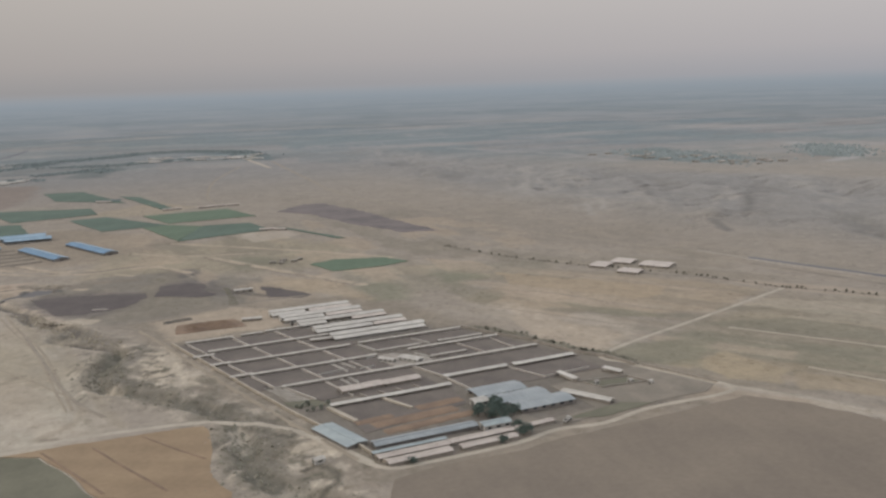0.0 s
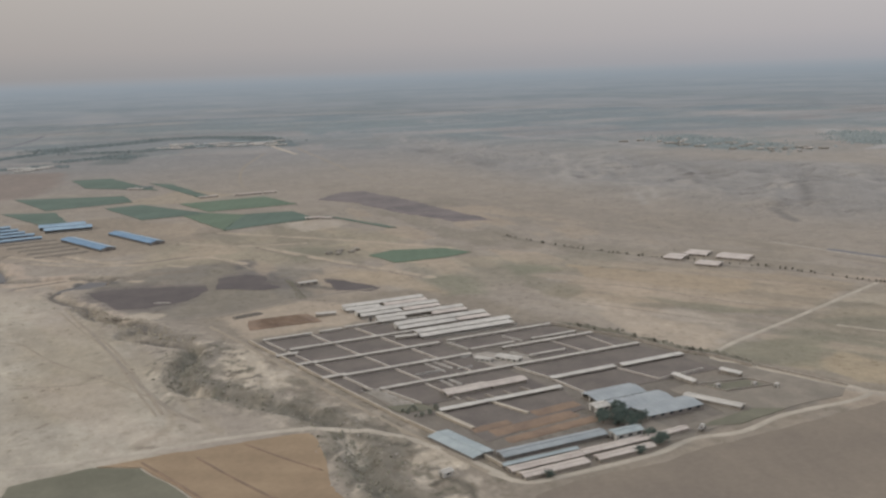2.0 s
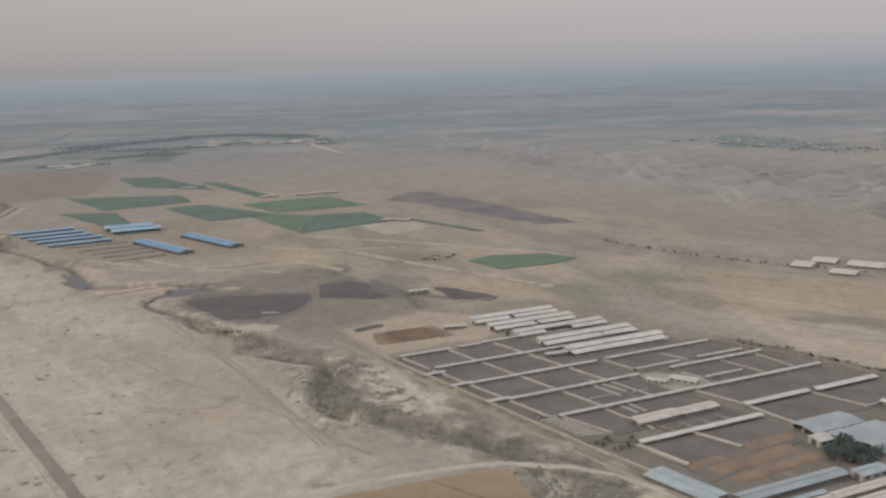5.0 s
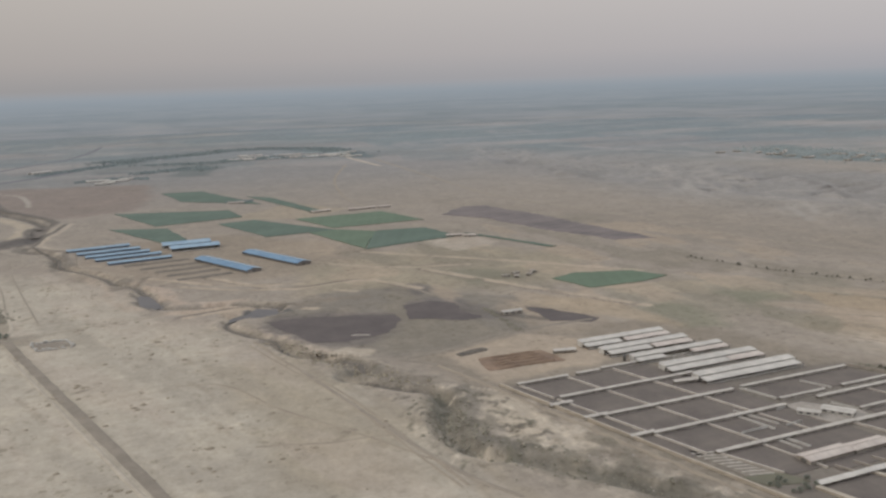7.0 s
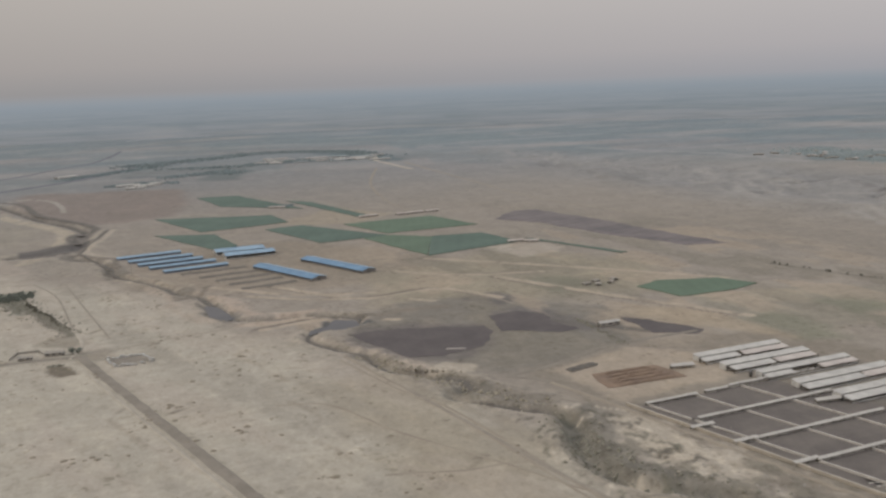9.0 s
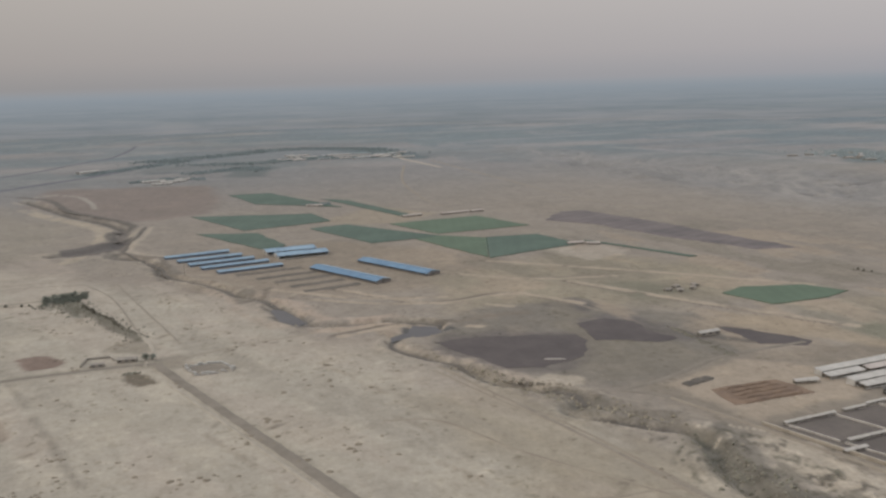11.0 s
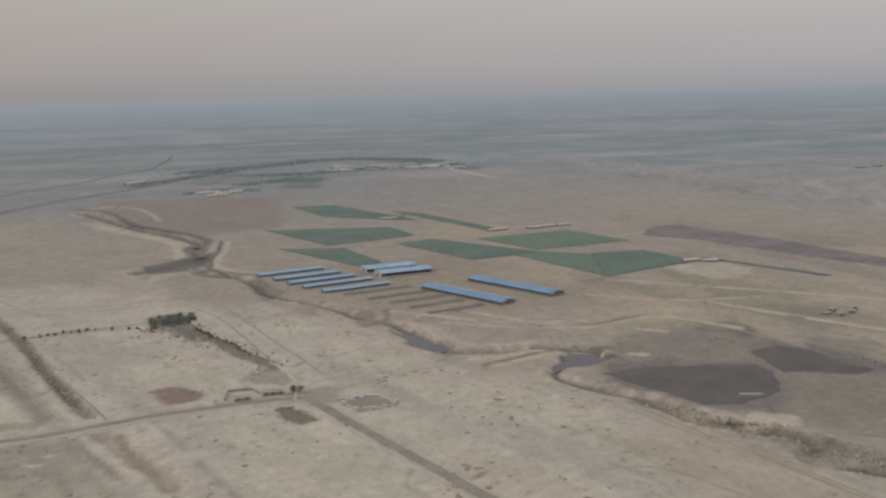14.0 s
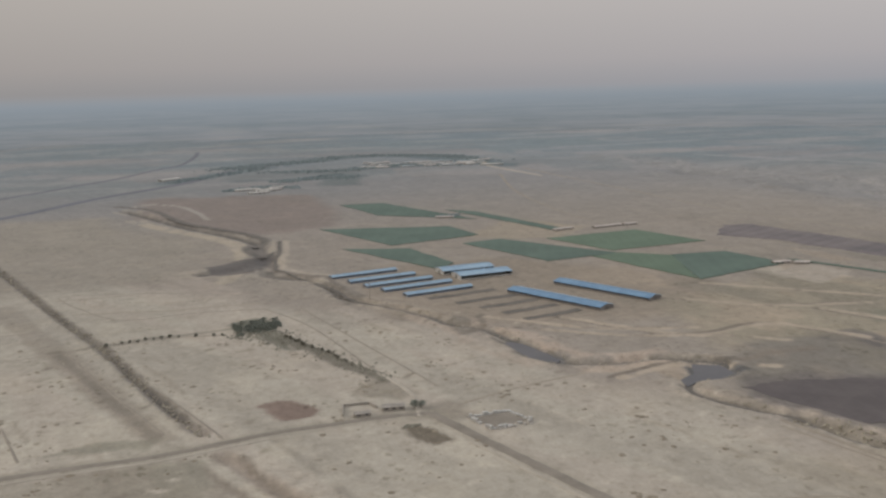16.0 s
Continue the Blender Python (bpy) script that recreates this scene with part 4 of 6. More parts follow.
def gable_shed(name, x, y, turn, length, width, eave, ridge, roof, wall, label, category="shed", group="", bays=10, open_front=True, second=None, seed=0, rest=None):
    """A long livestock shed along its own x: plinths, posts, gable ends, two roof slopes and a ridge cap."""
    t = thing(name, x, y, 0, turn, label, category, group)
    L, W = length / 2, width / 2
    over = min(0.6, 0.08 * width)
    drop = (ridge - eave) / W * over
    part("roof", sheet((-L - over, -W - over, eave - drop), (L + over, -W - over, eave - drop), (L + over, 0, ridge), (-L - over, 0, ridge), 0.14, max(6, bays), 3, 0.06, seed), roof, t)
    part("roof", sheet((-L - over, 0, ridge), (L + over, 0, ridge), (L + over, W + over, eave - drop), (-L - over, W + over, eave - drop), 0.14, max(6, bays), 3, 0.06, seed + 1), second or roof, t)
    box("ridge_cap", t, 0, 0, ridge - 0.02, 2 * L + over, 0.7, 0.14, rest or roof)
    low = 1.1 if open_front else eave - 0.2
    box("front_wall", t, 0, -W, -0.4, 2 * L, 0.3, low + 0.4, wall)
    box("back_wall", t, 0, W, -0.4, 2 * L, 0.3, (eave - 0.25 if not open_front else 1.3) + 0.4, wall)
    for s in (-1, 1):
        bm = bmesh.new()
        vs = [bm.verts.new(v) for v in ((s * L, -W, -0.4), (s * L, W, -0.4), (s * L, W, eave - 0.25), (s * L, 0, ridge - 0.25), (s * L, -W, eave - 0.25))]
        f = bm.faces.new(vs)
        ext = bmesh.ops.extrude_face_region(bm, geom=[f])
        bmesh.ops.translate(bm, verts=[g for g in ext["geom"] if isinstance(g, bmesh.types.BMVert)], vec=(-s * 0.3, 0, 0))
        bmesh.ops.recalc_face_normals(bm, faces=bm.faces[:])
        gable = part("gable_wall", bm, wall, t)
        box("door", gable, s * (L + 0.03), 0, -0.35, 0.1, min(3.4, 0.4 * width), min(3.0, eave - 0.4) + 0.35, M_STEEL)
    if open_front:
        for k in range(bays + 1):
            px = -L + 0.2 + k * (2 * L - 0.4) / bays
            for sy in (-1, 1):
                box("post", t, px, sy * W, 1.0, 0.28, 0.28, eave - 1.25, M_STEEL)
    else:
        for k in range(bays):
            px = -L + (k + 0.5) * 2 * L / bays
            box("window", t, px, -W - 0.14, eave * 0.45, min(2.2, L / bays), 0.1, eave * 0.28, M_GLASS)
    return t


def saw_barn(x, y, length, width, label, group, fronts, seed):
    """An open cattle barn with two roof strips that both fall to the front, a dark slot between them; the front strip lies in lengths."""
    t = thing("cattle_barn", x, y, 0, 0.0, label, "barn", group)
    L, W = length / 2, width / 2
    part("back_roof", sheet((-L, 0.3, 3.0), (L, 0.3, 3.0), (L, W, 3.6), (-L, W, 3.6), 0.14, 16, 2, 0.06, seed), M_ROOF_W, t)
    for k, (a, c) in enumerate(fronts):
        part("front_roof", sheet((-L + a * length, -W, 2.1), (-L + c * length, -W, 2.1), (-L + c * length, -0.3, 2.65), (-L + a * length, -0.3, 2.65), 0.14, 8, 2, 0.06, seed + 1 + k), M_ROOF_W if k % 2 == 0 else M_ROOF_T, t)
    box("back_wall", t, 0, W - 0.4, -0.4, length - 0.6, 0.3, 1.7, M_WALLW)
    box("front_wall", t, 0, -W + 0.4, -0.4, length - 0.6, 0.3, 1.2, M_WALLW)
    box("feed_table", t, 0, 0, -0.4, length - 2, 2.2, 0.8, M_CONCRETE)
    for s in (-1, 1):
        box("end_wall", t, s * (L - 0.3), W / 2, -0.4, 0.3, W - 0.8, 3.4, M_WALLW)
    for k in range(13):
        px = -L + 0.4 + k * (length - 0.8) / 12
        for py, tall in ((-W + 0.4, 1.95), (-0.4, 2.5), (W - 0.4, 3.3)):
            box("post", t, px, py, -0.4, 0.26, 0.26, tall + 0.4, M_STEEL)
    return t


def lean_shelter(name, x, y, turn, length, width, roof, label, group, high=3.0, low=2.3, seed=0, back=True):
    """A narrow feed shelter: one sloping roof strip on posts, a feed wall below it."""
    t = thing(name, x, y, 0, turn, label, "shelter", group)
    L, W = length / 2, width / 2
    part("roof", sheet((-L, -W, low), (L, -W, low), (L, W, high), (-L, W, high), 0.16, max(4, int(length / 5)), 1, 0.07, seed), roof, t)
    if back:
        box("feed_wall", t, 0, W - 0.3, -0.4, length - 0.6, 0.25, 1.7, M_ADOBE)
        box("trough", t, 0, W - 0.95, -0.4, length - 1.0, 0.8, 0.95, M_CONCRETE)
    n = max(1, int(length / 6.0))
    for k in range(n + 1):
        px = -L + 0.3 + k * (length - 0.6) / n
        box("post", t, px, -W + 0.25, -0.4, 0.22, 0.22, low + 0.28, M_STEEL)
        box("post", t, px, W - 0.12, -0.4, 0.22, 0.22, high + 0.25, M_STEEL)
    return t


def flat_wall(name, pts, tall, thick, mat, label, category="wall", group="", coping=None):
    """A wall along the line pts, in straight lengths."""
    cx, cy = sum(p[0] for p in pts) / len(pts), sum(p[1] for p in pts) / len(pts)
    t = thing(name, cx, cy, 0, 0, label, category, group)
    for (ax, ay), (bx, by) in zip(pts[:-1], pts[1:]):
        run, turn = math.hypot(bx - ax, by - ay), math.degrees(math.atan2(by - ay, bx - ax))
        n = max(1, int(run / 14))
        for k in range(n):
            f = (k + 0.5) / n
            px, py = ax + (bx - ax) * f, ay + (by - ay) * f
            box("panel", t, px - cx, py - cy, -0.9, run / n + (0.0 if n > 1 else thick * 0.6), thick, tall + 0.9 + 0.12 * math.sin(k * 7.3 + ax), mat, turn)
    return t


def patch(name, pts, mat, label, category="field", lift=0.28, wobble=1.5, kind="", group="", crown=0.0, gap=5.0):
    """A field or yard: a slab of soil or crop with an uneven edge over the outline pts."""
    cx, cy = sum(p[0] for p in pts) / len(pts), sum(p[1] for p in pts) / len(pts)
    edge = []
    for (ax, ay), (bx, by) in zip(pts, list(pts[1:]) + [pts[0]]):
        n = max(1, int(math.hypot(bx - ax, by - ay) / gap))
        for k in range(n):
            px, py = ax + (bx - ax) * k / n, ay + (by - ay) * k / n
            q = noise.noise_vector((px / 14.0, py / 14.0, 1.7)) * wobble + noise.noise_vector((px / 5.0, py / 5.0, 8.1)) * wobble * 0.45
            edge.append((px + q[0] - cx, py + q[1] - cy))
    bm = bmesh.new()
    top = [bm.verts.new((a, b, lift)) for a, b in edge]
    foot = [bm.verts.new((a * 1.002, b * 1.002, min(-0.5, lift - 0.6))) for a, b in edge]
    f = bm.faces.new(top)
    for i in range(len(top)):
        j = (i + 1) % len(top)
        bm.faces.new((top[i], foot[i], foot[j], top[j]))
    bmesh.ops.triangulate(bm, faces=[f])
    bmesh.ops.recalc_face_normals(bm, faces=bm.faces[:])
    me = bpy.data.meshes.new(name)
    bm.to_mesh(me)
    bm.free()
    me.materials.append(mat)
    ob = new(name, me)
    ob.location = (cx, cy, 0)
    return tagged(ob, label, category, group, kind)


def ribbon(name, pts, width, mat, label, category="road", rise=0.3, gap=5.0, rough_edge=0.25, low=-0.3):
    """A road or track: a low crowned strip along the line pts, with uneven edges."""
    line = smooth(pts, gap)
    width *= 0.72
    bm = bmesh.new()
    rows = []
    for i, p in enumerate(line):
        a, b = line[max(0, i - 1)], line[min(len(line) - 1, i + 1)]
        d = (b - a).normalized()
        side = Vector((-d.y, d.x))
        row = []
        for s, up in ((-0.75, -0.6), (-0.5, 0.55), (-0.22, 0.75), (0.0, 1.0), (0.22, 0.75), (0.5, 0.55), (0.75, -0.6)):
            w = width * s * (1 + rough_edge * noise.noise((p.x / 9.0, p.y / 9.0, 5.0 + (s > 0))))
            q = p + side * w
            row.append((q.x, q.y, up))
        rows.append(row)
    flat = np.array(rows)
    zs = height(flat[:, 3, 0].copy(), flat[:, 3, 1].copy())
    verts = [[bm.verts.new((x, y, max(z, low) + rise * up)) for x, y, up in row] for row, z in zip(rows, zs)]
    for r0, r1 in zip(verts[:-1], verts[1:]):
        for k in range(6):
            bm.faces.new((r0[k], r0[k + 1], r1[k + 1], r1[k]))
    bmesh.ops.recalc_face_normals(bm, faces=bm.faces[:])
    me = bpy.data.meshes.new(name)
    bm.to_mesh(me)
    bm.free()
    me.materials.append(mat)
    for p in me.polygons:
        p.use_smooth = True
    return tagged(new(name, me), label, category, kind="structure")


def mound(name, x, y, turn, dx, dy, dz, mat, label, category="heap", group="", seed=0):
    """A low uneven heap."""
    rnd = random.Random(seed)
    bm = bmesh.new()
    n, m = 18, 8
    grid = []
    for j in range(m + 1):
        row = []
        for i in range(n + 1):
            u, v = 2 * i / n - 1, 2 * j / m - 1
            h = max(0.0, 1 - abs(u) ** 5) * max(0.0, 1 - abs(v) ** 2.2) * (0.75 + 0.5 * noise.noise((u * 4 + seed, v * 2, seed)))
            row.append(bm.verts.new((u * dx / 2 + rnd.uniform(-0.4, 0.4), v * dy / 2 + rnd.uniform(-0.3, 0.3), dz * h - (0.35 if i in (0, n) or j in (0, m) else -0.1))))
        grid.append(row)
    for j in range(m):
        for i in range(n):
            bm.faces.new((grid[j][i], grid[j][i + 1], grid[j + 1][i + 1], grid[j + 1][i]))
    me = bpy.data.meshes.new(name)
    bm.to_mesh(me)
    bm.free()
    me.materials.append(mat)
    ob = new(name, me)
    ob.matrix_basis = pose(x, y, 0.05, 0, 0, turn)
    return tagged(ob, label, category, group)


def scatter(name, spots, mat, label, category="shrubs", seed=0, tall=0.8):
    """Many small uneven clumps as one object. spots: x, y, z, size."""
    rnd = np.random.RandomState(seed)
    dirs = np.array([(1, 0, 0.1), (0.3, 0.95, 0.15), (-0.8, 0.6, 0.1), (-0.8, -0.6, 0.1), (0.3, -0.95, 0.1), (0.5, 0.35, 0.75), (-0.45, 0.3, 0.8), (-0.05, -0.55, 0.75), (0, 0, 1.0)])
    tris = np.array([(0, 1, 5), (1, 6, 5), (1, 2, 6), (2, 3, 6), (3, 7, 6), (3, 4, 7), (4, 0, 7), (0, 5, 7), (5, 6, 8), (6, 7, 8), (7, 5, 8)])
    spots = np.array(spots, float)
    k = len(spots)
    turn = rnd.rand(k) * 6.283
    c, s = np.cos(turn), np.sin(turn)
    v = np.repeat(dirs[None], k, 0) * (0.6 + 0.8 * rnd.rand(k, len(dirs), 1))
    x = v[..., 0] * c[:, None] - v[..., 1] * s[:, None]
    y = v[..., 0] * s[:, None] + v[..., 1] * c[:, None]
    size = spots[:, 3:4]
    co = np.stack((x * size + spots[:, 0:1], y * size + spots[:, 1:2], v[..., 2] * size * tall * 1.2 + spots[:, 2:3] - 0.15), -1).reshape(-1, 3)
    faces = (tris[None] + (np.arange(k) * len(dirs))[:, None, None]).reshape(-1, 3)
    me = bpy.data.meshes.new(name)
    me.from_pydata(co.tolist(), [], faces.tolist())
    me.materials.append(mat)
    return tagged(new(name, me), label, category, kind="stuff")


# ---- trees ----
def tree(x, y, size, seed, leaf, label, group="", name="tree", wide=1.0):
    """A tapered trunk with limbs and a crown of small leafy clumps."""
    rnd = random.Random(seed)
    t = thing(name, x, y, ground_z(x, y) - 0.15, rnd.uniform(0, 360), label, "tree", group)
    bm = bmesh.new()

    def limb(a, b, r0, r1):
        a, b = Vector(a), Vector(b)
        q = (b - a).to_track_quat("Z", "Y").to_matrix().to_4x4()
        bmesh.ops.create_cone(bm, cap_ends=True, segments=6, radius1=r0, radius2=r1, depth=(b - a).length, matrix=Matrix.Translation((a + b) / 2) @ q)

    fork = (0.04 * size, -0.03 * size, 0.24 * size)
    limb((0, 0, -0.2), fork, 0.045 * size, 0.028 * size)
    tips = []
    for k in range(6):
        a = k * 1.047 + rnd.uniform(-0.3, 0.3)
        r = rnd.uniform(0.16, 0.34) * size * wide
        tip = (math.cos(a) * r, math.sin(a) * r, rnd.uniform(0.38, 0.84) * size)
        tips.append(tip)
        limb(fork, tip, 0.02 * size, 0.006 * size)
    part("trunk", bm, M_BARK, t)
    bm = bmesh.new()
    for k in range(190):
        tip = tips[rnd.randrange(6)] if rnd.random() < 0.85 else (0, 0, 0.8 * size)
        c = Vector(tip) + Vector((rnd.gauss(0, 0.13) * wide, rnd.gauss(0, 0.13) * wide, rnd.gauss(0, 0.14))) * size
        c.z = max(c.z, 0.1 * size)
        r = rnd.uniform(0.035, 0.085) * size
        for f in range(3):
            n = Vector((rnd.gauss(0, 1), rnd.gauss(0, 1), rnd.gauss(0, 0.7))).normalized()
            u = n.orthogonal().normalized()
            w = n.cross(u)
            k0 = rnd.uniform(0, 6.28)
            vs = [bm.verts.new(c + n * r * 0.3 * (f - 1) + (u * math.cos(k0 + a) + w * math.sin(k0 + a)) * r * rnd.uniform(0.7, 1.3) + n * rnd.uniform(-0.3, 0.3) * r) for a in (0, 1.2, 2.5, 3.8, 5.0)]
            bm.faces.new(vs)
    part("crown", bm, leaf, t)
    return t


BASE_TREES = {}


def plant(x, y, size, seed, label, group, leaf=None, wide=1.0):
    """One more tree of the kind, turned and sized anew."""
    kind = (seed % 4, label, wide)
    if kind not in BASE_TREES:
        BASE_TREES[kind] = (tree(x, y, 5.0, seed, leaf or M_LEAF, label, group, wide=wide), 5.0)
        ob = BASE_TREES[kind][0]
        ob.scale = (size / 5.0,) * 3
        return ob
    ob = BASE_TREES[kind][0]
    c = copy_thing(ob, pose(x, y, ground_z(x, y) - 0.15, 0, 0, (seed * 77) % 360))
    c.scale = (size / 5.0,) * 3
    return c


# ---- roads and tracks ----
ribbon("gravel_road", [(-85, 450), (-101, 520), (-132, 653), (-163, 786), (-171, 824)], 6.5, M_GRAVEL, "straight grey-brown gravel road over pale soil")
ribbon("gravel_road", [(-620, 812), (-480, 820), (-368, 829), (-299, 826), (-251, 831), (-218, 830), (-190, 828), (-171, 824)], 5.5, M_GRAVEL, "grey-brown gravel road running to the junction")
ribbon("dirt_track", [(-178, 822), (-170, 850), (-173, 892), (-186, 945), (-202, 1005)], 3.0, M_TRACK, "narrow pale dirt track past a hedge")
ribbon("dirt_track", [(-90, 470), (-60, 458), (-26, 449), (4, 448), (34, 445), (61, 440), (81, 428), (103, 404), (116, 372), (122, 352)], 4.2, M_TRACK, "pale dirt track along the stubble field")
ribbon("dirt_track", [(58, 640), (66, 605), (80, 530), (96, 450), (108, 398), (118, 358)], 3.0, M_RUT, "brown dirt track along the farm's west wall")
ribbon("dirt_track", [(118, 358), (127, 343), (145, 341), (187, 341), (212, 346), (235, 342), (267, 348), (307, 346), (322, 350), (322, 358), (305, 398), (301, 412)], 3.8, M_TRACK, "pale dirt track round the cattle farm")
ribbon("dirt_track", [(301, 412), (300, 435), (404, 470), (510, 505)], 3.8, M_TRACK, "pale dirt track between dry fields")
ribbon("dirt_track", [(58, 640), (52, 650), (42, 660)], 4.0, M_GRAVEL, "dark dirt track towards the farm")
ribbon("dirt_track", [(-14, 668), (-8, 625), (-2, 580), (4, 535), (12, 497), (22, 472)], 3.0, M_BUND, "faint brown dirt track beside the gully")
ribbon("dirt_track", [(512, 2062), (462, 1612), (435, 1314), (472, 1051), (482, 875), (518, 760), (560, 640), (600, 500)], 6.0, M_BUND, "long dull track at the foot of the hills", gap=20)
ribbon("canal_road", [(558, 589), (569, 542), (583, 474), (600, 400)], 8.0, M_GRAVEL, "grey road beside a canal bank", gap=12)
ribbon("canal_bank", [(560, 660), (567, 627), (571, 596), (580, 554), (600, 488), (622, 400)], 4.0, M_ADOBE, "pale concrete bank of a canal", "bank", gap=12, rise=0.8)
ribbon("canal", [(575, 610), (585, 571), (596, 532), (606, 493), (628, 400)], 7.0, M_ASPHALT, "dark canal below its pale bank", "canal", gap=12, rise=0.5)
ribbon("highway", [(-760, 1500), (-560, 1660), (-411, 1812), (-295, 1985), (-144, 2157), (-20, 2380), (117, 2490)], 22.0, M_ASPHALT, "far grey highway", gap=25, rise=0.8)
ribbon("highway", [(-900, 1650), (-600, 1900), (-426, 2096), (-339, 2224), (-256, 2341), (-167, 2521), (-94, 2648), (-30, 2917), (5, 3120)], 13.0, M_ASPHALT, "far grey road over the plain", gap=30, rise=0.8)
ribbon("dirt_track", [(520, 2270), (482, 2165), (472, 2034), (464, 1888)], 12.0, M_TRACK, "pale far track out of the village", gap=25)
ribbon("dirt_track", [(418, 1971), (311, 1691), (253, 1446), (242, 1303)], 5.0, M_BUND, "dark far track between bare fields", gap=25)

for pts, wide in ((((-26, 740), (-17, 685), (-5, 626), (1, 576), (5, 528), (8, 490)), 2.2), (((-30, 735), (-21, 685), (-9, 626), (-3, 576), (1, 528), (5, 490)), 1.6), (((-82, 676), (-57, 663), (-39, 613), (-13, 561), (5, 520)), 1.8),
                  (((-61, 570), (-47, 566), (-29, 559), (-8, 557), (5, 552)), 2.0), (((-336, 1136), (-272, 1116), (-239, 1112), (-202, 1106)), 2.4), (((-349, 1192), (-319, 1189), (-289, 1186)), 2.4), (((-150, 830), (-110, 840), (-70, 845)), 2.0),
                  (((105, 880), (118, 834), (124, 800)), 2.0), (((372, 349), (384, 333), (392, 316), (410, 280)), 2.0)):
    ribbon("wheel_track", pts, wide, M_RUT, "faint brown wheel track over dry soil", "track", 0.16, 5.0, 0.6)
for pts in (((14, 430), (24, 402), (38, 366)), ((36, 434), (47, 412), (58, 392)), ((-8, 436), (4, 404), (14, 376))):
    ribbon("tractor_line", pts, 1.8, M_HEAP, "brown tractor line across stubble", "track", 0.62, 5.0, 0.5)
ribbon("dirt_track", [(42, 660), (68, 664), (105, 676), (133, 683), (188, 683)], 4.2, M_GRAVEL, "dark beaten track past the slurry basins")
for pts in (((-346, 1200), (-333, 1160), (-303, 1101), (-254, 1098), (-202, 1086)), ((-323, 1461), (-302, 1278)), ((-336, 1025), (-378, 1023), (-440, 1020)),
            ((-341, 1034), (-316, 925), (-296, 852)), ((-369, 896), (-359, 845)), ((-382, 1092), (-354, 1091)), ((-344, 1210), (-283, 1189), (-249, 1171)), ((-177, 1078), (-165, 970), (-152, 860)),
            ((-317, 1029), (-280, 1034), (-241, 1024)), ((-292, 916), (-271, 834)), ((-202, 1086), (-184, 1020), (-174, 900)),
            ((346, 482), (326, 520), (291, 581)), ((359, 580), (389, 509), (419, 462)), ((498, 491), (505, 409)), ((300, 640), (345, 600), (372, 551)), ((380, 690), (420, 600), (470, 520))):
    ribbon("field_bund", pts, 1.6, M_BUND, "low earth bank between fields", "bank", 0.2, 6.0, 0.5)
for pts in (((400, 441), (430, 391), (450, 355)), ((380, 356), (396, 319), (410, 280)), ((318, 362), (336, 330), (352, 290))):
    ribbon("field_bund", pts, 2.0, M_TRACK, "low pale earth bank between fields", "bank", 0.35, 6.0, 0.5)

ribbon("road_berm", [(-91.5, 450), (-107.5, 520), (-138.5, 653), (-168.5, 782)], 2.6, M_TRACK, "pale earth berm beside the gravel road", "bank", 0.5, 5.0, 0.5)
ribbon("road_berm", [(-480, 814), (-368, 822.5), (-299, 819.5), (-251, 824.5)], 2.4, M_TRACK, "pale earth berm beside the gravel road", "bank", 0.5, 5.0, 0.5)

ribbon("stream_bed", [(-34, 800), (-24, 811), (6, 822), (12, 829), (-14, 848), (-52, 858), (-70, 868), (-73, 895), (-76, 935), (-80, 960), (-96, 985), (-98, 1004), (-115, 1048), (-134, 1092), (-134, 1126), (-146, 1180)], 5.2, M_SILT, "dark winding bed of a shallow stream", "stream", 0.3, 4.0, 0.6, -9.0)
ribbon("stream_bed", [(19, 656), (18, 672), (-8, 700), (-12, 720), (-12, 740), (-22, 757), (-34, 790), (-34, 800)], 3.4, M_SILT, "dark winding bed of a shallow stream", "stream", 0.3, 4.0, 0.7, -9.0)
ribbon("stream_bed", [(-146, 1180), (-160, 1233), (-152, 1285), (-143, 1314), (-125, 1396)], 4.0, M_SILT, "narrow dry channel beside the stream", "stream", 0.3, 6.0, 0.6, -9.0)
ribbon("stream_bed", [(-143, 1324), (-166, 1313), (-165, 1367), (-138, 1404), (-151, 1474), (-181, 1545), (-207, 1620), (-231, 1770), (-274, 1846)], 9.0, M_SILT, "dark far reach of the stream", "stream", 0.3, 10.0, 0.6, -9.0)

# ---- fields ----
patch("stubble_field", [(-26, 441), (-8, 441), (52, 436), (66, 432), (69, 421), (68, 406), (61, 387), (64, 362), (58, 340), (13, 372), (-8, 432)], M_ORANGE, "orange-tan stubble field with faint tractor lines")
patch("weedy_field", [(-60, 438), (-28, 441), (-9, 431), (12, 371), (-30, 360), (-70, 390)], M_DULLGREEN, "dull green weedy field")
patch("ploughed_field", [(124, 331), (145, 335), (185, 332), (214, 336), (264, 336), (317, 338), (335, 315), (352, 272), (400, 190), (200, 150), (110, 300)], M_BROWN, "bare brown ploughed field", wobble=2.0)
patch("mud_basin", [(-10, 786), (10, 788), (28, 783), (77, 762), (74, 743), (57, 721), (28, 712), (4, 724), (-2, 750)], M_MUD, "dark dried slurry basin", "basin", 0.12, 3.5, "structure", gap=2.0)
patch("mud_basin", [(92, 785), (114, 786), (127, 773), (124, 749), (126, 724), (110, 724), (80, 747)], M_MUD, "dark dried slurry basin with ragged edges", "basin", 0.12, 3.5, "structure", gap=2.0)
patch("mud_basin", [(166, 735), (178, 722), (194, 684), (183, 676), (162, 692)], M_MUD, "small dark slurry basin", "basin", 0.12, 3.0, "structure", gap=2.0)
for pts in POOLS:
    patch("stream_pool", pts, M_WATER, "still grey pool in a bend of the stream", "pool", -1.55, 1.5, "structure", gap=2.0)
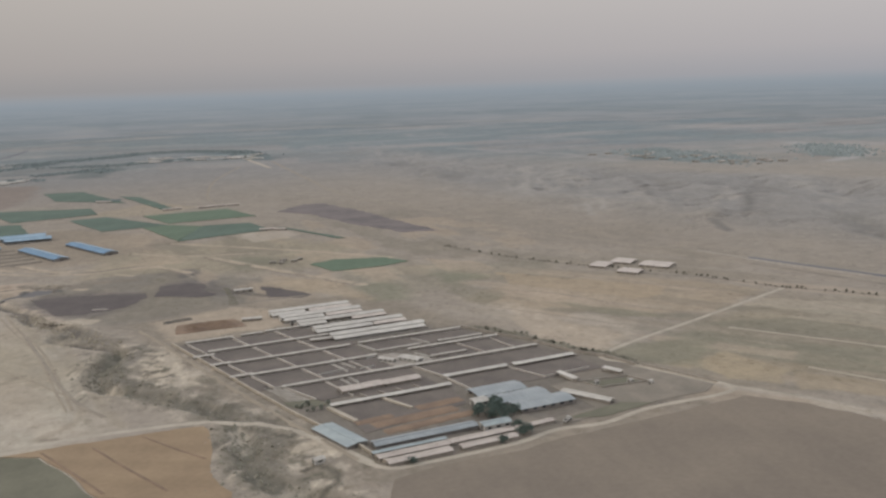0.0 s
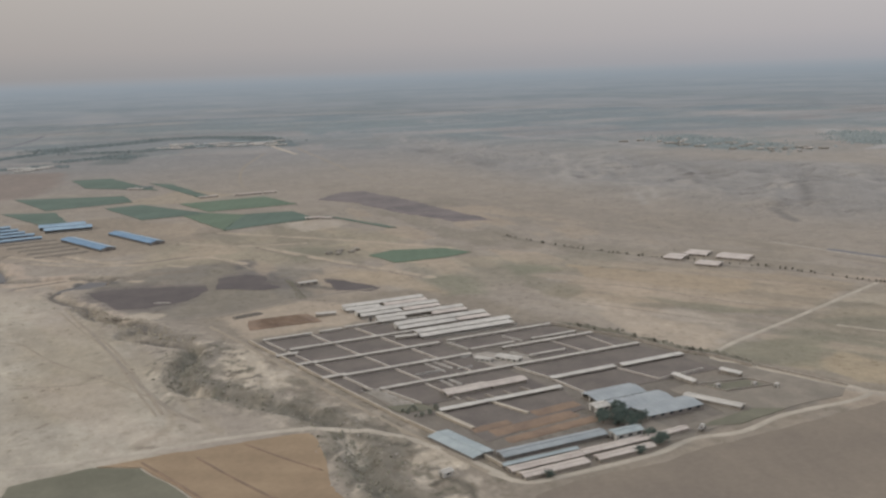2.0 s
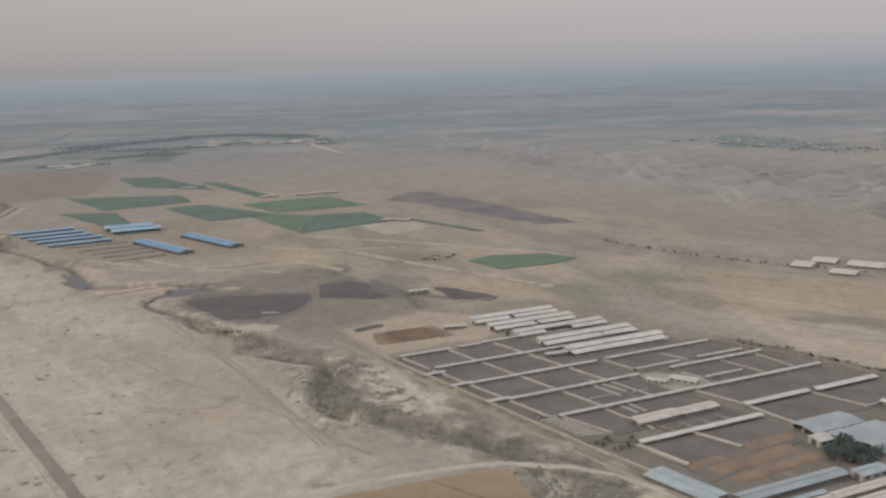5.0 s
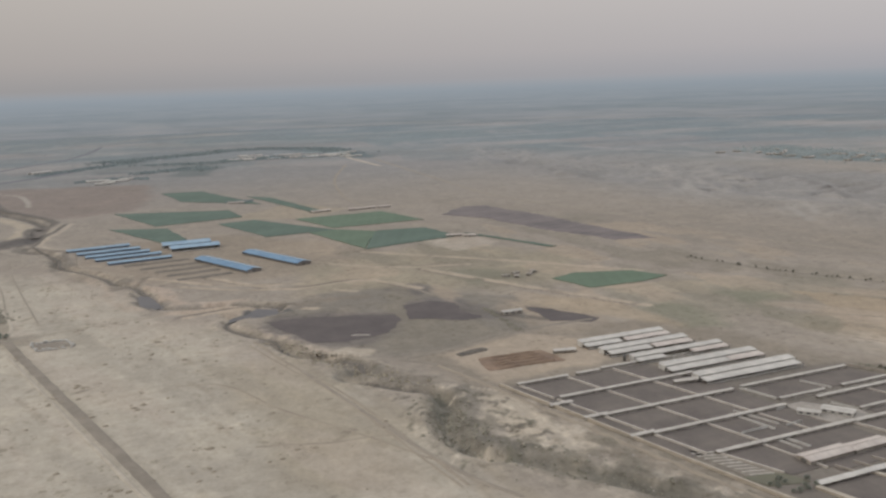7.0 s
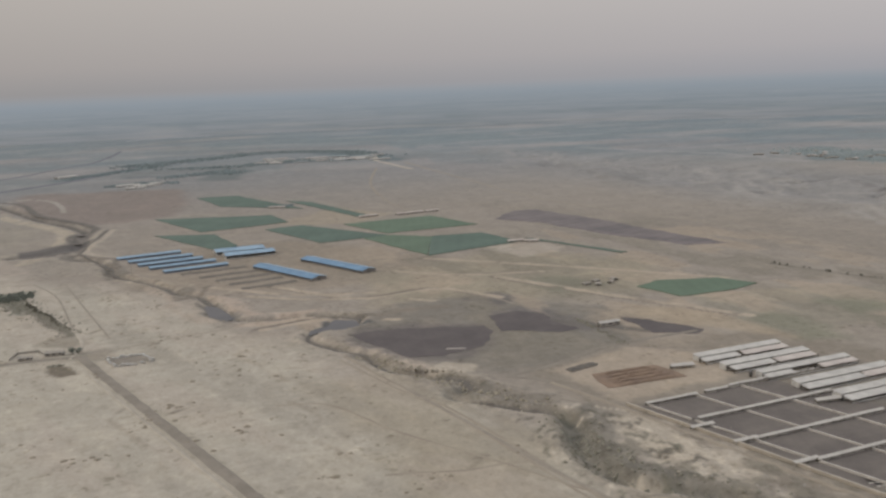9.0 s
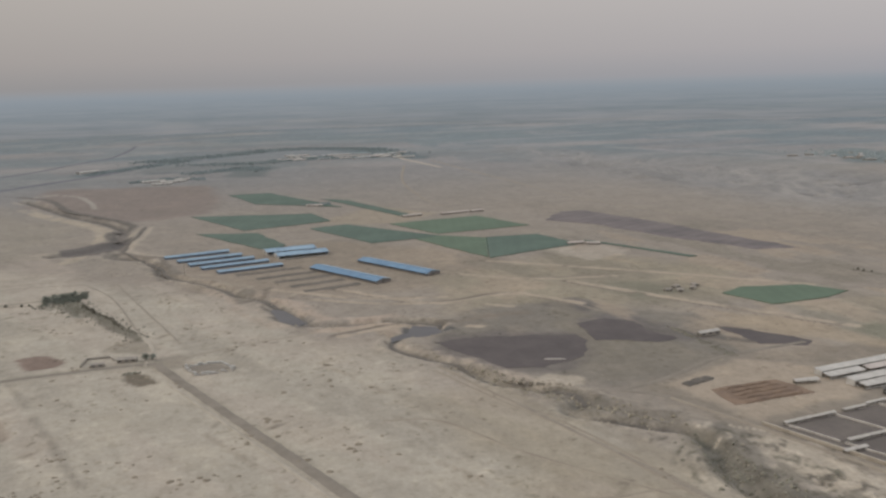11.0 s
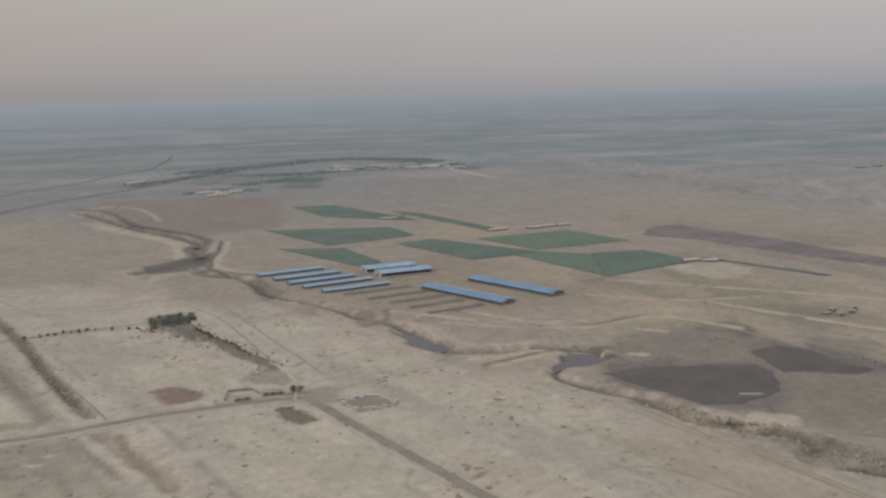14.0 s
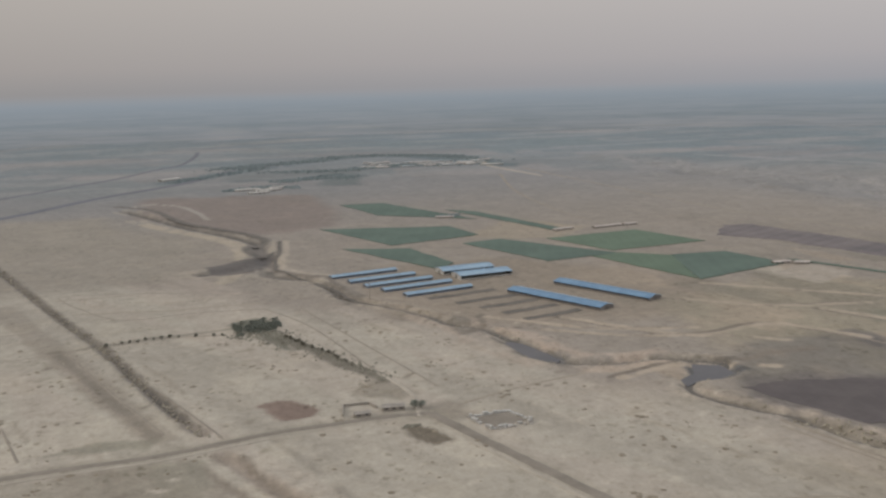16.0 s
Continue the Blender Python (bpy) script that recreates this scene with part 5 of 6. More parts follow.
patch("compost_yard", [(83, 641), (123, 638), (127, 613), (80, 617)], M_HEAP, "orange-brown compost spread out to dry", "yard", 0.2, 1.5)
for k in range(5):
    mound("compost_windrow", 103, 617 + 5.0 * k, -1.5, 38 - k, 3.4, 1.1, M_HEAP, "long orange-brown compost windrow", "heap", "compost windrows", k)
mound("earth_heap", 86, 654, 12, 22, 7, 1.3, M_SILT, "dark uneven earth heap beside the compost yard", "heap", "", 402)
mound("pale_ridge", 39, 722, -25, 13, 1.6, 0.9, M_CONCRETE, "thin pale ridge of spoil in the dark basin", "heap", "", 401)
for k in range(11):
    mound("spoil_mound", -4 + 2.6 * k + 0.5 * (k % 3), 701 - 2.3 * k, 20 * k, 2.2, 1.5, 1.0, M_TRACK, "small pale spoil heap on the stream bank", "heap", "bank spoil heaps", 410 + k)
G = "green crop fields"


def grown(pts, factor=1.07):
    """An outline spread from its middle."""
    cx, cy = sum(p[0] for p in pts) / len(pts), sum(p[1] for p in pts) / len(pts)
    return [(cx + (x - cx) * factor, cy + (y - cy) * factor) for x, y in pts]


patch("crop_field", grown([(-59, 1450), (73, 1396), (76, 1326), (-24, 1309)]), M_CROP, "dark green crop field", group=G, lift=0.6)
patch("crop_field", grown([(24, 1665), (80, 1655), (125, 1447), (36, 1540)]), M_CROP, "long narrow green crop field", group=G, lift=0.6)
patch("crop_field", [(130, 1540), (157, 1505), (184, 1306), (166, 1314)], M_CROP, "thin strip of green crop", group=G, lift=0.6)
patch("crop_field", grown([(45, 1275), (88, 1282), (147, 1156), (74, 1153)]), M_CROP, "green crop field beside bare soil", group=G, lift=0.6)
patch("crop_field", grown([(137, 1260), (242, 1262), (259, 1170), (156, 1170)]), M_CROP2, "lighter green crop field", group=G, lift=0.6)
patch("crop_field", grown([(122, 1146), (153, 1150), (185, 1117), (142, 1026)]), M_CROP2, "thinner green half of a broad crop field", group=G, lift=0.6)
patch("crop_field", grown([(189, 1117), (240, 1107), (247, 1040), (146, 1021)]), M_CROP, "dense dark green half of a broad crop field", group=G, lift=0.6)
patch("crop_field", grown([(-75, 1303), (-18, 1276), (-9, 1186), (-30, 1166)]), M_CROP, "green crop field behind the blue sheds", group=G, lift=0.6)
patch("crop_field", [(229, 806), (255, 815), (300, 798), (312, 768), (285, 759), (237, 762)], M_CROP2, "small bright green crop field", group=G, lift=0.5)
patch("crop_field", [(262, 1052), (268, 1046), (305, 930), (297, 930)], M_CROP, "thin green strip along a ditch", group=G, lift=0.6)
patch("fallow_field", [(297, 1191), (348, 1245), (377, 1230), (393, 1123), (402, 989), (412, 914), (372, 930), (345, 1018), (328, 1138)], M_MUD2, "mauve-brown fallow field", lift=0.15, wobble=4)

# ---- cattle farm: pens ----
G = "cattle pens"
PEN_ROWS = (588.0, 560.0, 529.5, 500.0, 470.5)


def left_x(y):
    """The line of the west wall."""
    return float(np.interp(y, (349, 367, 437, 508, 593), (126, 124, 105, 90, 72)))


for r in range(4):
    y0, y1 = PEN_ROWS[r] - 1.6, PEN_ROWS[r + 1] + 1.0
    f = lambda i, y: (81 + i * 29 + (588 - y) * 0.245) if i < 3 else 177.0
    for i in range(3):
        xa0, xb0, xa1, xb1 = f(i, y0), f(i + 1, y0), f(i, y1), f(i + 1, y1)
        if i == 2:
            xb0, xb1 = (162, 168) if r == 0 else ((176, 178) if r < 3 else (178, 178))
        patch("pen_floor", [(xa0 + 0.8, y0), (xb0 - 0.8, y0), (xb1 - 0.8, y1), (xa1 + 0.8, y1)], M_PEN, "dark trampled manure floor of a cattle pen", "pen", 0.2, 0.4, group=G)
    patch("pen_floor", [(left_x(y0) + 2.5, y0), (f(0, y0) - 0.8, y0), (f(0, y1) - 0.8, y1), (left_x(y1) + 2.5, y1)], M_PEN, "narrow dark strip beside the west wall", "pen", 0.2, 0.4, group=G)
    for i in range(3):
        flat_wall("pen_wall", [(f(i, y0), y0), (f(i, y1), y1)], 1.0, 0.7, M_CONCRETE, "low pale rendered wall between cattle pens", group="pen walls")
patch("pen_floor", [(115, 469), (137, 469), (142, 440), (126, 440)], M_PEN, "dark trampled manure floor of a cattle pen", "pen", 0.2, 0.5, group=G)
patch("pen_floor", [(140, 469), (186, 469), (190, 434), (146, 434)], M_PEN, "dark pen floor round a long tan shed", "pen", 0.2, 0.5, group=G)
patch("pen_floor", [(181, 531), (249, 527), (257, 509), (184, 509)], M_PEN, "dark floor of a cattle pen", "pen", 0.2, 0.5, group=G)
patch("pen_floor", [(206, 500), (262, 500), (272, 474), (210, 474)], M_PEN, "dark floor of a wide cattle pen", "pen", 0.2, 0.5, group=G)
patch("pen_floor", [(192, 467), (272, 467), (281, 445), (196, 446)], M_PEN, "dark floor of a long cattle pen", "pen", 0.2, 0.5, group=G)
patch("pen_floor", [(197, 440), (280, 438), (284, 412), (250, 412), (203, 414)], M_PEN, "dark floor of a wide cattle pen beside grey sheds", "pen", 0.2, 0.5, group=G)
patch("pen_floor", [(129, 427), (194, 424), (190, 398), (131, 385)], M_PEN, "brown floor of the south cattle pen", "pen", 0.2, 0.5, group=G)
patch("pen_floor", [(160, 500), (178, 500), (180, 473), (162, 473)], M_PEN, "dark floor of a small pen", "pen", 0.24, 0.5, group=G)
patch("bare_yard", [(105, 478), (113, 470), (124, 440), (110, 440)], M_YARD, "yard with raked ridges", "yard", 0.2, 0.8)
for k in range(9):
    mound("soil_ridge", 108.5 + 0.9 * k + 0.5, 473 - 3.4 * k, -18, 11, 1.1, 0.45, M_CONCRETE, "thin pale raked ridge of soil", "ridge", "raked ridges", k)
patch("farm_yard", [(180, 500), (190, 500), (206, 480), (204, 469), (184, 469), (180, 480)], M_ADOBE, "pale concrete yard in the middle of the farm", "yard", 0.3, 0.6)
patch("farm_yard", [(197, 412), (203, 412), (210, 362), (215, 346), (196, 350), (193, 380)], M_YARD, "beaten brown yard between sheds", "yard", 0.22, 1.2)
patch("farm_yard", [(240, 400), (282, 404), (298, 404), (317, 360), (306, 353), (270, 354), (216, 351), (216, 360), (244, 362)], M_YARD, "stained brown yard east of the grey sheds", "yard", 0.18, 2.0)

# narrow roofed feed rows
G = "feed shelters"
SHELTERS = ((96, 588, 31, 2.6), (124, 588.5, 15, 2.4), (146, 590, 26, 2.4), (131, 560.5, 82, 2.6), (86, 552.5, 13, 3.0), (134, 529.5, 77, 2.6), (92, 530.5, 13, 3.0), (141, 500.5, 77, 2.6), (98, 502, 13, 3.0),
            (152, 470.8, 78, 2.8), (232, 470.2, 82, 3.0), (161, 429, 68, 3.2), (217, 442.5, 40, 3.4), (261, 442, 41, 3.8), (214, 530.5, 72, 2.4), (197, 508, 29, 2.0), (231, 501.5, 62, 2.6), (239, 508.5, 31, 2.2), (218, 481, 24, 2.0))
for k, (sx, sy, run, wide) in enumerate(SHELTERS):
    lean_shelter("feed_shelter", sx, sy - 1.8, 0.0, run, wide * (0.95 if wide > 3 else 0.68), M_ROOF_W if wide > 3 else M_CONCRETE, "long narrow pale roofed feed row beside a cattle pen", G, 1.9, 1.5, k)
G = "water troughs"
for k, (ax, ay, bx, by) in enumerate(((153, 505, 160, 483), (149, 503, 154, 479), (138, 482, 153, 482.5), (146, 469, 148, 457), (150.5, 469, 153, 457), (178, 529, 183, 509), (201, 492, 206, 480), (162, 480, 171, 480.5), (178, 469, 186, 469.5), (172, 497, 178, 498), (212, 523, 218, 508), (157, 446, 170, 451))):
    run, turn = math.hypot(bx - ax, by - ay), math.degrees(math.atan2(by - ay, bx - ax))
    t = thing("feed_trough", (ax + bx) / 2, (ay + by) / 2, 0, turn, "long pale concrete feed trough", "trough", G)
    box("base", t, 0, 0, -0.3, run, 0.9, 0.75, M_WALLW)
    box("side", t, 0, -0.36, 0.45, run, 0.18, 0.35, M_WALLW)
    box("side", t, 0, 0.36, 0.45, run, 0.18, 0.5, M_WALLW)

flat_wall("perimeter_wall", [(73, 592), (91, 508), (106, 437), (124, 368), (127, 350), (140, 347)], 1.5, 1.1, M_TRACK, "mud-rendered wall along the farm's west side")
flat_wall("perimeter_wall", [(252, 532), (262, 509), (276, 482), (284, 448), (296, 428), (301, 407)], 1.6, 0.5, M_ADOBE, "low mud wall along the farm's east side")
flat_wall("perimeter_wall", [(304, 405), (320, 361)], 1.4, 0.5, M_ADOBE, "low pale wall of the empty yard")
flat_wall("pen_wall", [(190, 468), (197, 446), (202, 414)], 1.0, 0.7, M_CONCRETE, "low pale rendered wall between cattle pens", group="pen walls")
flat_wall("pen_wall", [(237, 440), (246, 414), (276, 416)], 1.0, 0.6, M_CONCRETE, "low pale rendered wall between cattle pens", group="pen walls")
flat_wall("pen_wall", [(155, 427), (163, 406)], 1.1, 2.0, M_TRACK, "earth bank between cattle pens", group="pen walls")
flat_wall("pen_wall", [(126, 426), (132, 402)], 1.1, 2.4, M_TRACK, "earth bank between cattle pens", group="pen walls")
flat_wall("pen_wall", [(137, 469), (143, 438)], 1.0, 0.7, M_CONCRETE, "low pale rendered wall between cattle pens", group="pen walls")
flat_wall("pen_wall", [(114, 470), (124, 442)], 1.0, 0.6, M_CONCRETE, "low pale rendered wall between cattle pens", group="pen walls")
for k in range(4):
    flat_wall("pen_wall", [(147 + 10 * k, 438), (150 + 10 * k, 429)], 1.0, 0.5, M_ADOBE, "short wall behind the tan shed", group="pen walls")
for k in range(2):
    flat_wall("pen_wall", [(232 + 24 * k, 500), (239 + 20 * k, 473)], 1.0, 0.5, M_CONCRETE, "low pale rendered wall between cattle pens", group="pen walls")

flat_wall("yard_wall", [(258, 398), (285, 393), (290, 380), (263, 384), (258, 398)], 0.9, 0.4, M_ADOBE, "low wall of a small weedy enclosure")
patch("weedy_plot", [(260, 396), (283, 392), (288, 381), (264, 385)], M_DULLGREEN, "weedy plot inside the east yard", "yard", 0.24, 0.8)
patch("weedy_plot", [(222, 357), (258, 361), (272, 354), (240, 349)], M_DULLGREEN, "thin weeds beside the south track", "yard", 0.24, 1.5)
patch("weedy_plot", [(108, 447), (124, 444), (128, 432), (111, 436)], M_DULLGREEN, "weedy corner beside the west wall", "yard", 0.26, 1.2)

# ---- cattle farm: sheds ----
G = "white cattle barns"
for k, (x0, x1, y0) in enumerate(((147, 207, 629.5), (150, 210, 610.5), (157, 220, 591), (162, 226, 569.5), (167, 233, 547.5))):
    fronts = (((0.0, 0.42), (0.47, 1.0)), ((0.02, 0.5), (0.53, 0.98)), ((0.0, 0.3), (0.6, 1.0)), ((0.0, 0.62), (0.64, 1.0)), ((0.0, 0.97),))[k]
    saw_barn((x0 + x1) / 2, y0, x1 - x0, (12.0, 12.5, 10.5, 12.5, 12.5)[k], "long white-roofed open cattle barn", G, fronts, 10 * k)
lean_shelter("feed_shelter", 160, 549, -8, 14, 2.6, M_CONCRETE, "short pale feed row behind the barns", "feed shelters", 2.4, 1.8, 61)
lean_shelter("feed_shelter", 133, 626, -12, 14, 3.0, M_CONCRETE, "short pale shelter beside the sandy lot", "feed shelters", 2.6, 1.8, 62)


def arched_shed(x, y, length, width, eave, rise, label, seed):
    """A shed with a low arched sheet roof and arched open ends."""
    t = thing("arched_shed", x, y, 0, 0.0, label, "shed", "grey arched sheds")
    L, W = length / 2, width / 2
    bm = bmesh.new()
    n = 10
    rnd = random.Random(seed)
    rings = []
    for i in range(15):
        px = -L - 0.5 + i * (2 * L + 1.0) / 14
        ring = []
        for j in range(n + 1):
            u = 2 * j / n - 1
            ring.append(bm.verts.new((px, u * (W + 0.4), eave + rise * (1 - abs(u)) + rnd.uniform(-0.05, 0.05))))
        rings.append(ring)
    faces = [bm.faces.new((a[j], b[j], b[j + 1], a[j + 1])) for a, b in zip(rings[:-1], rings[1:]) for j in range(n)]
    ext = bmesh.ops.extrude_face_region(bm, geom=faces)
    bmesh.ops.translate(bm, verts=[g for g in ext["geom"] if isinstance(g, bmesh.types.BMVert)], vec=(0, 0, -0.14))
    bmesh.ops.recalc_face_normals(bm, faces=bm.faces[:])
    part("roof", bm, M_ROOF_G, t)
    for s in (-1, 1):
        # the south wall takes the darker block, its shade painted in
        box("side_wall", t, 0, s * W, -0.4, 2 * L, 0.3, eave + 0.3, M_DARKWALL if s < 0 else M_WALLW)
        for q in (-1, 0, 1):
            box("pier", t, s * (L - 0.2), q * (W - 0.5), -0.4, 0.5, 0.9, eave + 0.3 + rise * (0.9 if q == 0 else 0.1), M_WALLW)
        bm = bmesh.new()
        arc = [(u, eave - 1.1 + rise * (1 - u * u)) for u in (-1, -0.6, -0.2, 0.2, 0.6, 1)]
        for (u0, z0), (u1, z1) in zip(arc[:-1], arc[1:]):
            vs = [bm.verts.new(v) for v in ((s * L, u0 * W, z0), (s * L, u1 * W, z1), (s * L, u1 * W, z1 + 0.75), (s * L, u0 * W, z0 + 0.75))]
            bm.faces.new(vs)
        bmesh.ops.solidify(bm, geom=bm.faces[:], thickness=0.25)
        part("arch_band", bm, M_WALLW, t, "pale arched gable band")
    for k in range(6):
        box("window", t, -L + (k + 0.5) * 2 * L / 6, -W - 0.14, eave * 0.45, 2.0, 0.1, 1.0, M_GLASS)
    return t


arched_shed(211.5, 405.5, 28, 13.5, 2.3, 0.9, "grey sheet-roofed arched shed", 1)
arched_shed(216.5, 391.3, 30, 12.4, 2.2, 0.8, "grey sheet-roofed arched shed with pale ends", 2)
arched_shed(222.5, 378.0, 31, 12.6, 2.3, 0.9, "grey sheet-roofed arched shed beside a yard", 3)
gable_shed("tool_shed", 247.5, 375, -63, 28, 5.0, 1.9, 2.5, M_ROOF_W, M_ADOBE, "long narrow pale-roofed shed across the yard", bays=7, seed=70)
lean_shelter("feed_shelter", 255, 406, -84, 16, 3.0, M_ROOF_W, "short pale-roofed feed row", "feed shelters", 2.8, 2.2, 71)
lean_shelter("feed_shelter", 282, 402, -70, 12, 3.2, M_ROOF_W, "short pale-roofed feed row beside the east wall", "feed shelters", 2.8, 2.2, 72)
gable_shed("tan_shed", 151, 447, 1, 24, 7.5, 2.1, 2.8, M_ROOF_T, M_ADOBE, "tan-roofed milking shed among dark pens", bays=6, seed=73, group="tan sheds")
gable_shed("tan_shed", 174, 446.5, 1, 20, 6.5, 2.1, 2.8, M_ROOF_T, M_ADOBE, "tan-roofed milking shed among dark pens", bays=5, seed=74, group="tan sheds")
gable_shed("hay_shed", 118.5, 386.5, -76, 30, 10.5, 1.9, 2.5, M_ROOF_P, M_DARKWALL, "pale blue-roofed hay shed along the west wall", bays=7, seed=75)
gable_shed("long_shed", 154, 368, 0, 51, 6.4, 2.0, 2.7, M_ROOF_G, M_DARKWALL, "long grey-roofed open shed", bays=13, seed=76)
lean_shelter("lean_to", 142, 357.5, 0, 36, 2.2, M_ROOF_P, "long thin pale roof strip", "south shelters", 2.6, 2.2, 77)
G = "south sheds"
for k, (sx, sy, run, wide) in enumerate(((142, 353.6, 34, 4.4), (176, 354.2, 32, 4.4), (142, 346.6, 30, 4.8), (176, 346.6, 28, 4.4))):
    gable_shed("calf_shed", sx, sy, 0, run, wide, 1.8, 2.3, M_ROOF_T, M_ADOBE, "low pale-roofed calf shed near the south track", group=G, bays=8, seed=80 + k)
gable_shed("gate_shed", 202, 354.5, 1.5, 25, 3.6, 1.8, 2.3, M_ROOF_T, M_ADOBE, "narrow pale-roofed shed beside the yard", bays=6, seed=90)
gable_shed("farmhouse", 195, 393.5, 0, 7.5, 6.5, 3.0, 3.7, M_ROOF_W, M_WALLW, "small white house with a pale roof beside trees", "house", bays=2, open_front=False, seed=91)
gable_shed("farmhouse", 187.5, 362, 0, 14, 6.0, 3.2, 3.9, M_ROOF_P, M_WALLW, "pale blue-roofed house beside trees", "house", bays=3, open_front=False, seed=92)
gable_shed("office", 181, 486, -52, 10, 3.6, 2.2, 2.5, M_ROOF_W, M_WALLW, "small white office in the middle of the farm", "house", bays=3, open_front=False, seed=93)
gable_shed("office", 194, 481, -58, 14, 6.0, 2.2, 2.5, M_ROOF_W, M_WALLW, "white-roofed office block beside the yard", "house", bays=4, open_front=False, seed=94)
for k, (hx, hy, run, wide) in enumerate(((160, 394, 50, 10), (164, 384, 52, 8), (141, 400, 22, 7), (178, 405, 28, 9))):
    mound("dung_mound", hx, hy, 4, run, wide, 0.6, M_HEAP, "long orange-brown manure heap", "heap", "manure heaps", 20 + k)
gable_shed("store", 148, 722, 0, 15, 4.0, 2.6, 3.2, M_ROOF_W, M_ADOBE, "small pale-roofed store beside the dark basins", "house", bays=3, open_front=False, seed=95)
gable_shed("hut", 101.5, 364, 10, 5, 3.4, 2.2, 2.7, M_ROOF_W, M_WALLW, "tiny white hut on waste ground", "hut", bays=1, open_front=False, seed=96)
for k, (hx, hy) in enumerate(((264, 391), (281, 384), (289, 377))):
    gable_shed("hut", hx, hy, 15 * k, 2.6, 1.8, 1.8, 2.1, M_ROOF_W, M_WALLW, "tiny white hut in the east yard", "hut", "yard huts", 1, False, None, 97 + k)


def pickup(x, y, turn, paint):
    """A small parked truck: chassis, cab, bed and four wheels."""
    t = thing("parked_truck", x, y, ground_z(x, y) + 0.25, turn, "small pale parked truck on the dirt yard", "truck", "parked trucks")
    box("chassis", t, 0, 0, 0.45, 5.4, 1.7, 0.3, M_STEEL)
    bm = bmesh.new()
    vs = [bm.verts.new((px, py, pz)) for py in (-0.9, 0.9) for px, pz in ((0.6, 0.7), (2.7, 0.7), (2.7, 1.35), (1.9, 1.5), (1.5, 2.15), (0.6, 2.15))]
    bm.faces.new(vs[:6])
    bm.faces.new(vs[6:][::-1])
    for i in range(6):
        bm.faces.new((vs[i], vs[(i + 1) % 6], vs[6 + (i + 1) % 6], vs[6 + i]))
    bmesh.ops.recalc_face_normals(bm, faces=bm.faces[:])
    cab = part("cab", bm, paint, t)
    box("side_window", cab, 1.05, 0, 1.5, 0.7, 1.86, 0.5, M_GLASS)
    for s in (-1, 1):
        box("bed_side", t, -1.1, s * 0.88, 0.75, 3.2, 0.08, 0.55, paint)
        for q in (-1.7, 1.75):
            bm = bmesh.new()
            bmesh.ops.create_cone(bm, cap_ends=True, segments=14, radius1=0.4, radius2=0.4, depth=0.28, matrix=pose(q, s * 0.8, 0.4, 90))
            part("wheel", bm, M_RUBBER, t)
    box("tailgate", t, -2.7, 0, 0.75, 0.08, 1.8, 0.55, paint)


for px, py, turn in ((221, 352, 30),):
    pickup(px, py, turn, M_PAINT)

# ---- blue-roofed farm ----
G = "blue sheds in a row"
for k, (wx, wy, ex, ey) in enumerate(((-128, 1171, -67, 1178), (-119, 1146, -59, 1152), (-112, 1123, -52, 1129), (-104, 1101, -43, 1108), (-94, 1076, -36, 1082))):
    run, turn = math.hypot(ex - wx, ey - wy), math.degrees(math.atan2(ey - wy, ex - wx))
    gable_shed("blue_shed", (wx + ex) / 2, (wy + ey) / 2, turn, run, 8.5, 2.1, 2.9, M_ROOF_LB, M_BLUEWALL, "long light-blue-roofed poultry shed", "shed", G, 10, True, M_ROOF_B, 100 + 3 * k)
G = "blue halls"
for k, (hx, hy) in enumerate(((-13, 1146), (-8, 1120))):
    gable_shed("blue_hall", hx, hy, 0.5, 48, 20.0, 3.8, 5.4, M_ROOF_LB, M_WALLW, "broad light-blue-roofed hall with an open end", "shed", G, 8, True, M_ROOF_B, 120 + k)
G = "long blue sheds"
for k, (ax, ay, bx, by) in enumerate(((-11, 1052, 21, 967), (36, 1062, 68, 975))):
    run, turn = math.hypot(bx - ax, by - ay), math.degrees(math.atan2(by - ay, bx - ax))
    gable_shed("blue_shed", (ax + bx) / 2, (ay + by) / 2, turn, run, 15.0, 2.6, 4.2, M_ROOF_B, M_DARKWALL, "very long blue-roofed poultry shed", "shed", G, 14, True, M_ROOF_LB, 130 + k)
G = "bare shed footings"
for ax, ay, bx, by in ((-80, 1058, -22, 1064), (-68, 1034, -12, 1040), (-58, 1012, -8, 1018), (-50, 990, -4, 996), (-44, 968, 4, 974)):
    turn = math.atan2(by - ay, bx - ax)
    nx_, ny_ = -math.sin(turn) * 4, math.cos(turn) * 4
    patch("bare_footing", [(ax - nx_, ay - ny_), (bx - nx_, by - ny_), (bx + nx_, by + ny_), (ax + nx_, ay + ny_)], M_SILT, "bare grey-brown strip of a cleared shed", "yard", 0.15, 1.6, group=G)

def utility_pole(x, y, tall):
    t = thing("utility_pole", x, y, ground_z(x, y) - 0.2, 20, "tall grey pole with a crossarm beside the blue sheds", "pole")
    bm = bmesh.new()
    bmesh.ops.create_cone(bm, cap_ends=True, segments=8, radius1=0.35, radius2=0.2, depth=tall, matrix=Matrix.Translation((0, 0, tall / 2)))
    part("mast", bm, M_ADOBE, t)
    box("crossarm", t, 0, 0, tall - 1.2, 2.4, 0.2, 0.2, M_STEEL)
    for s in (-1, 0, 1):
        box("insulator", t, s * 1.0, 0, tall - 1.0, 0.16, 0.16, 0.35, M_WALLW)


utility_pole(-121, 1082, 12.0)


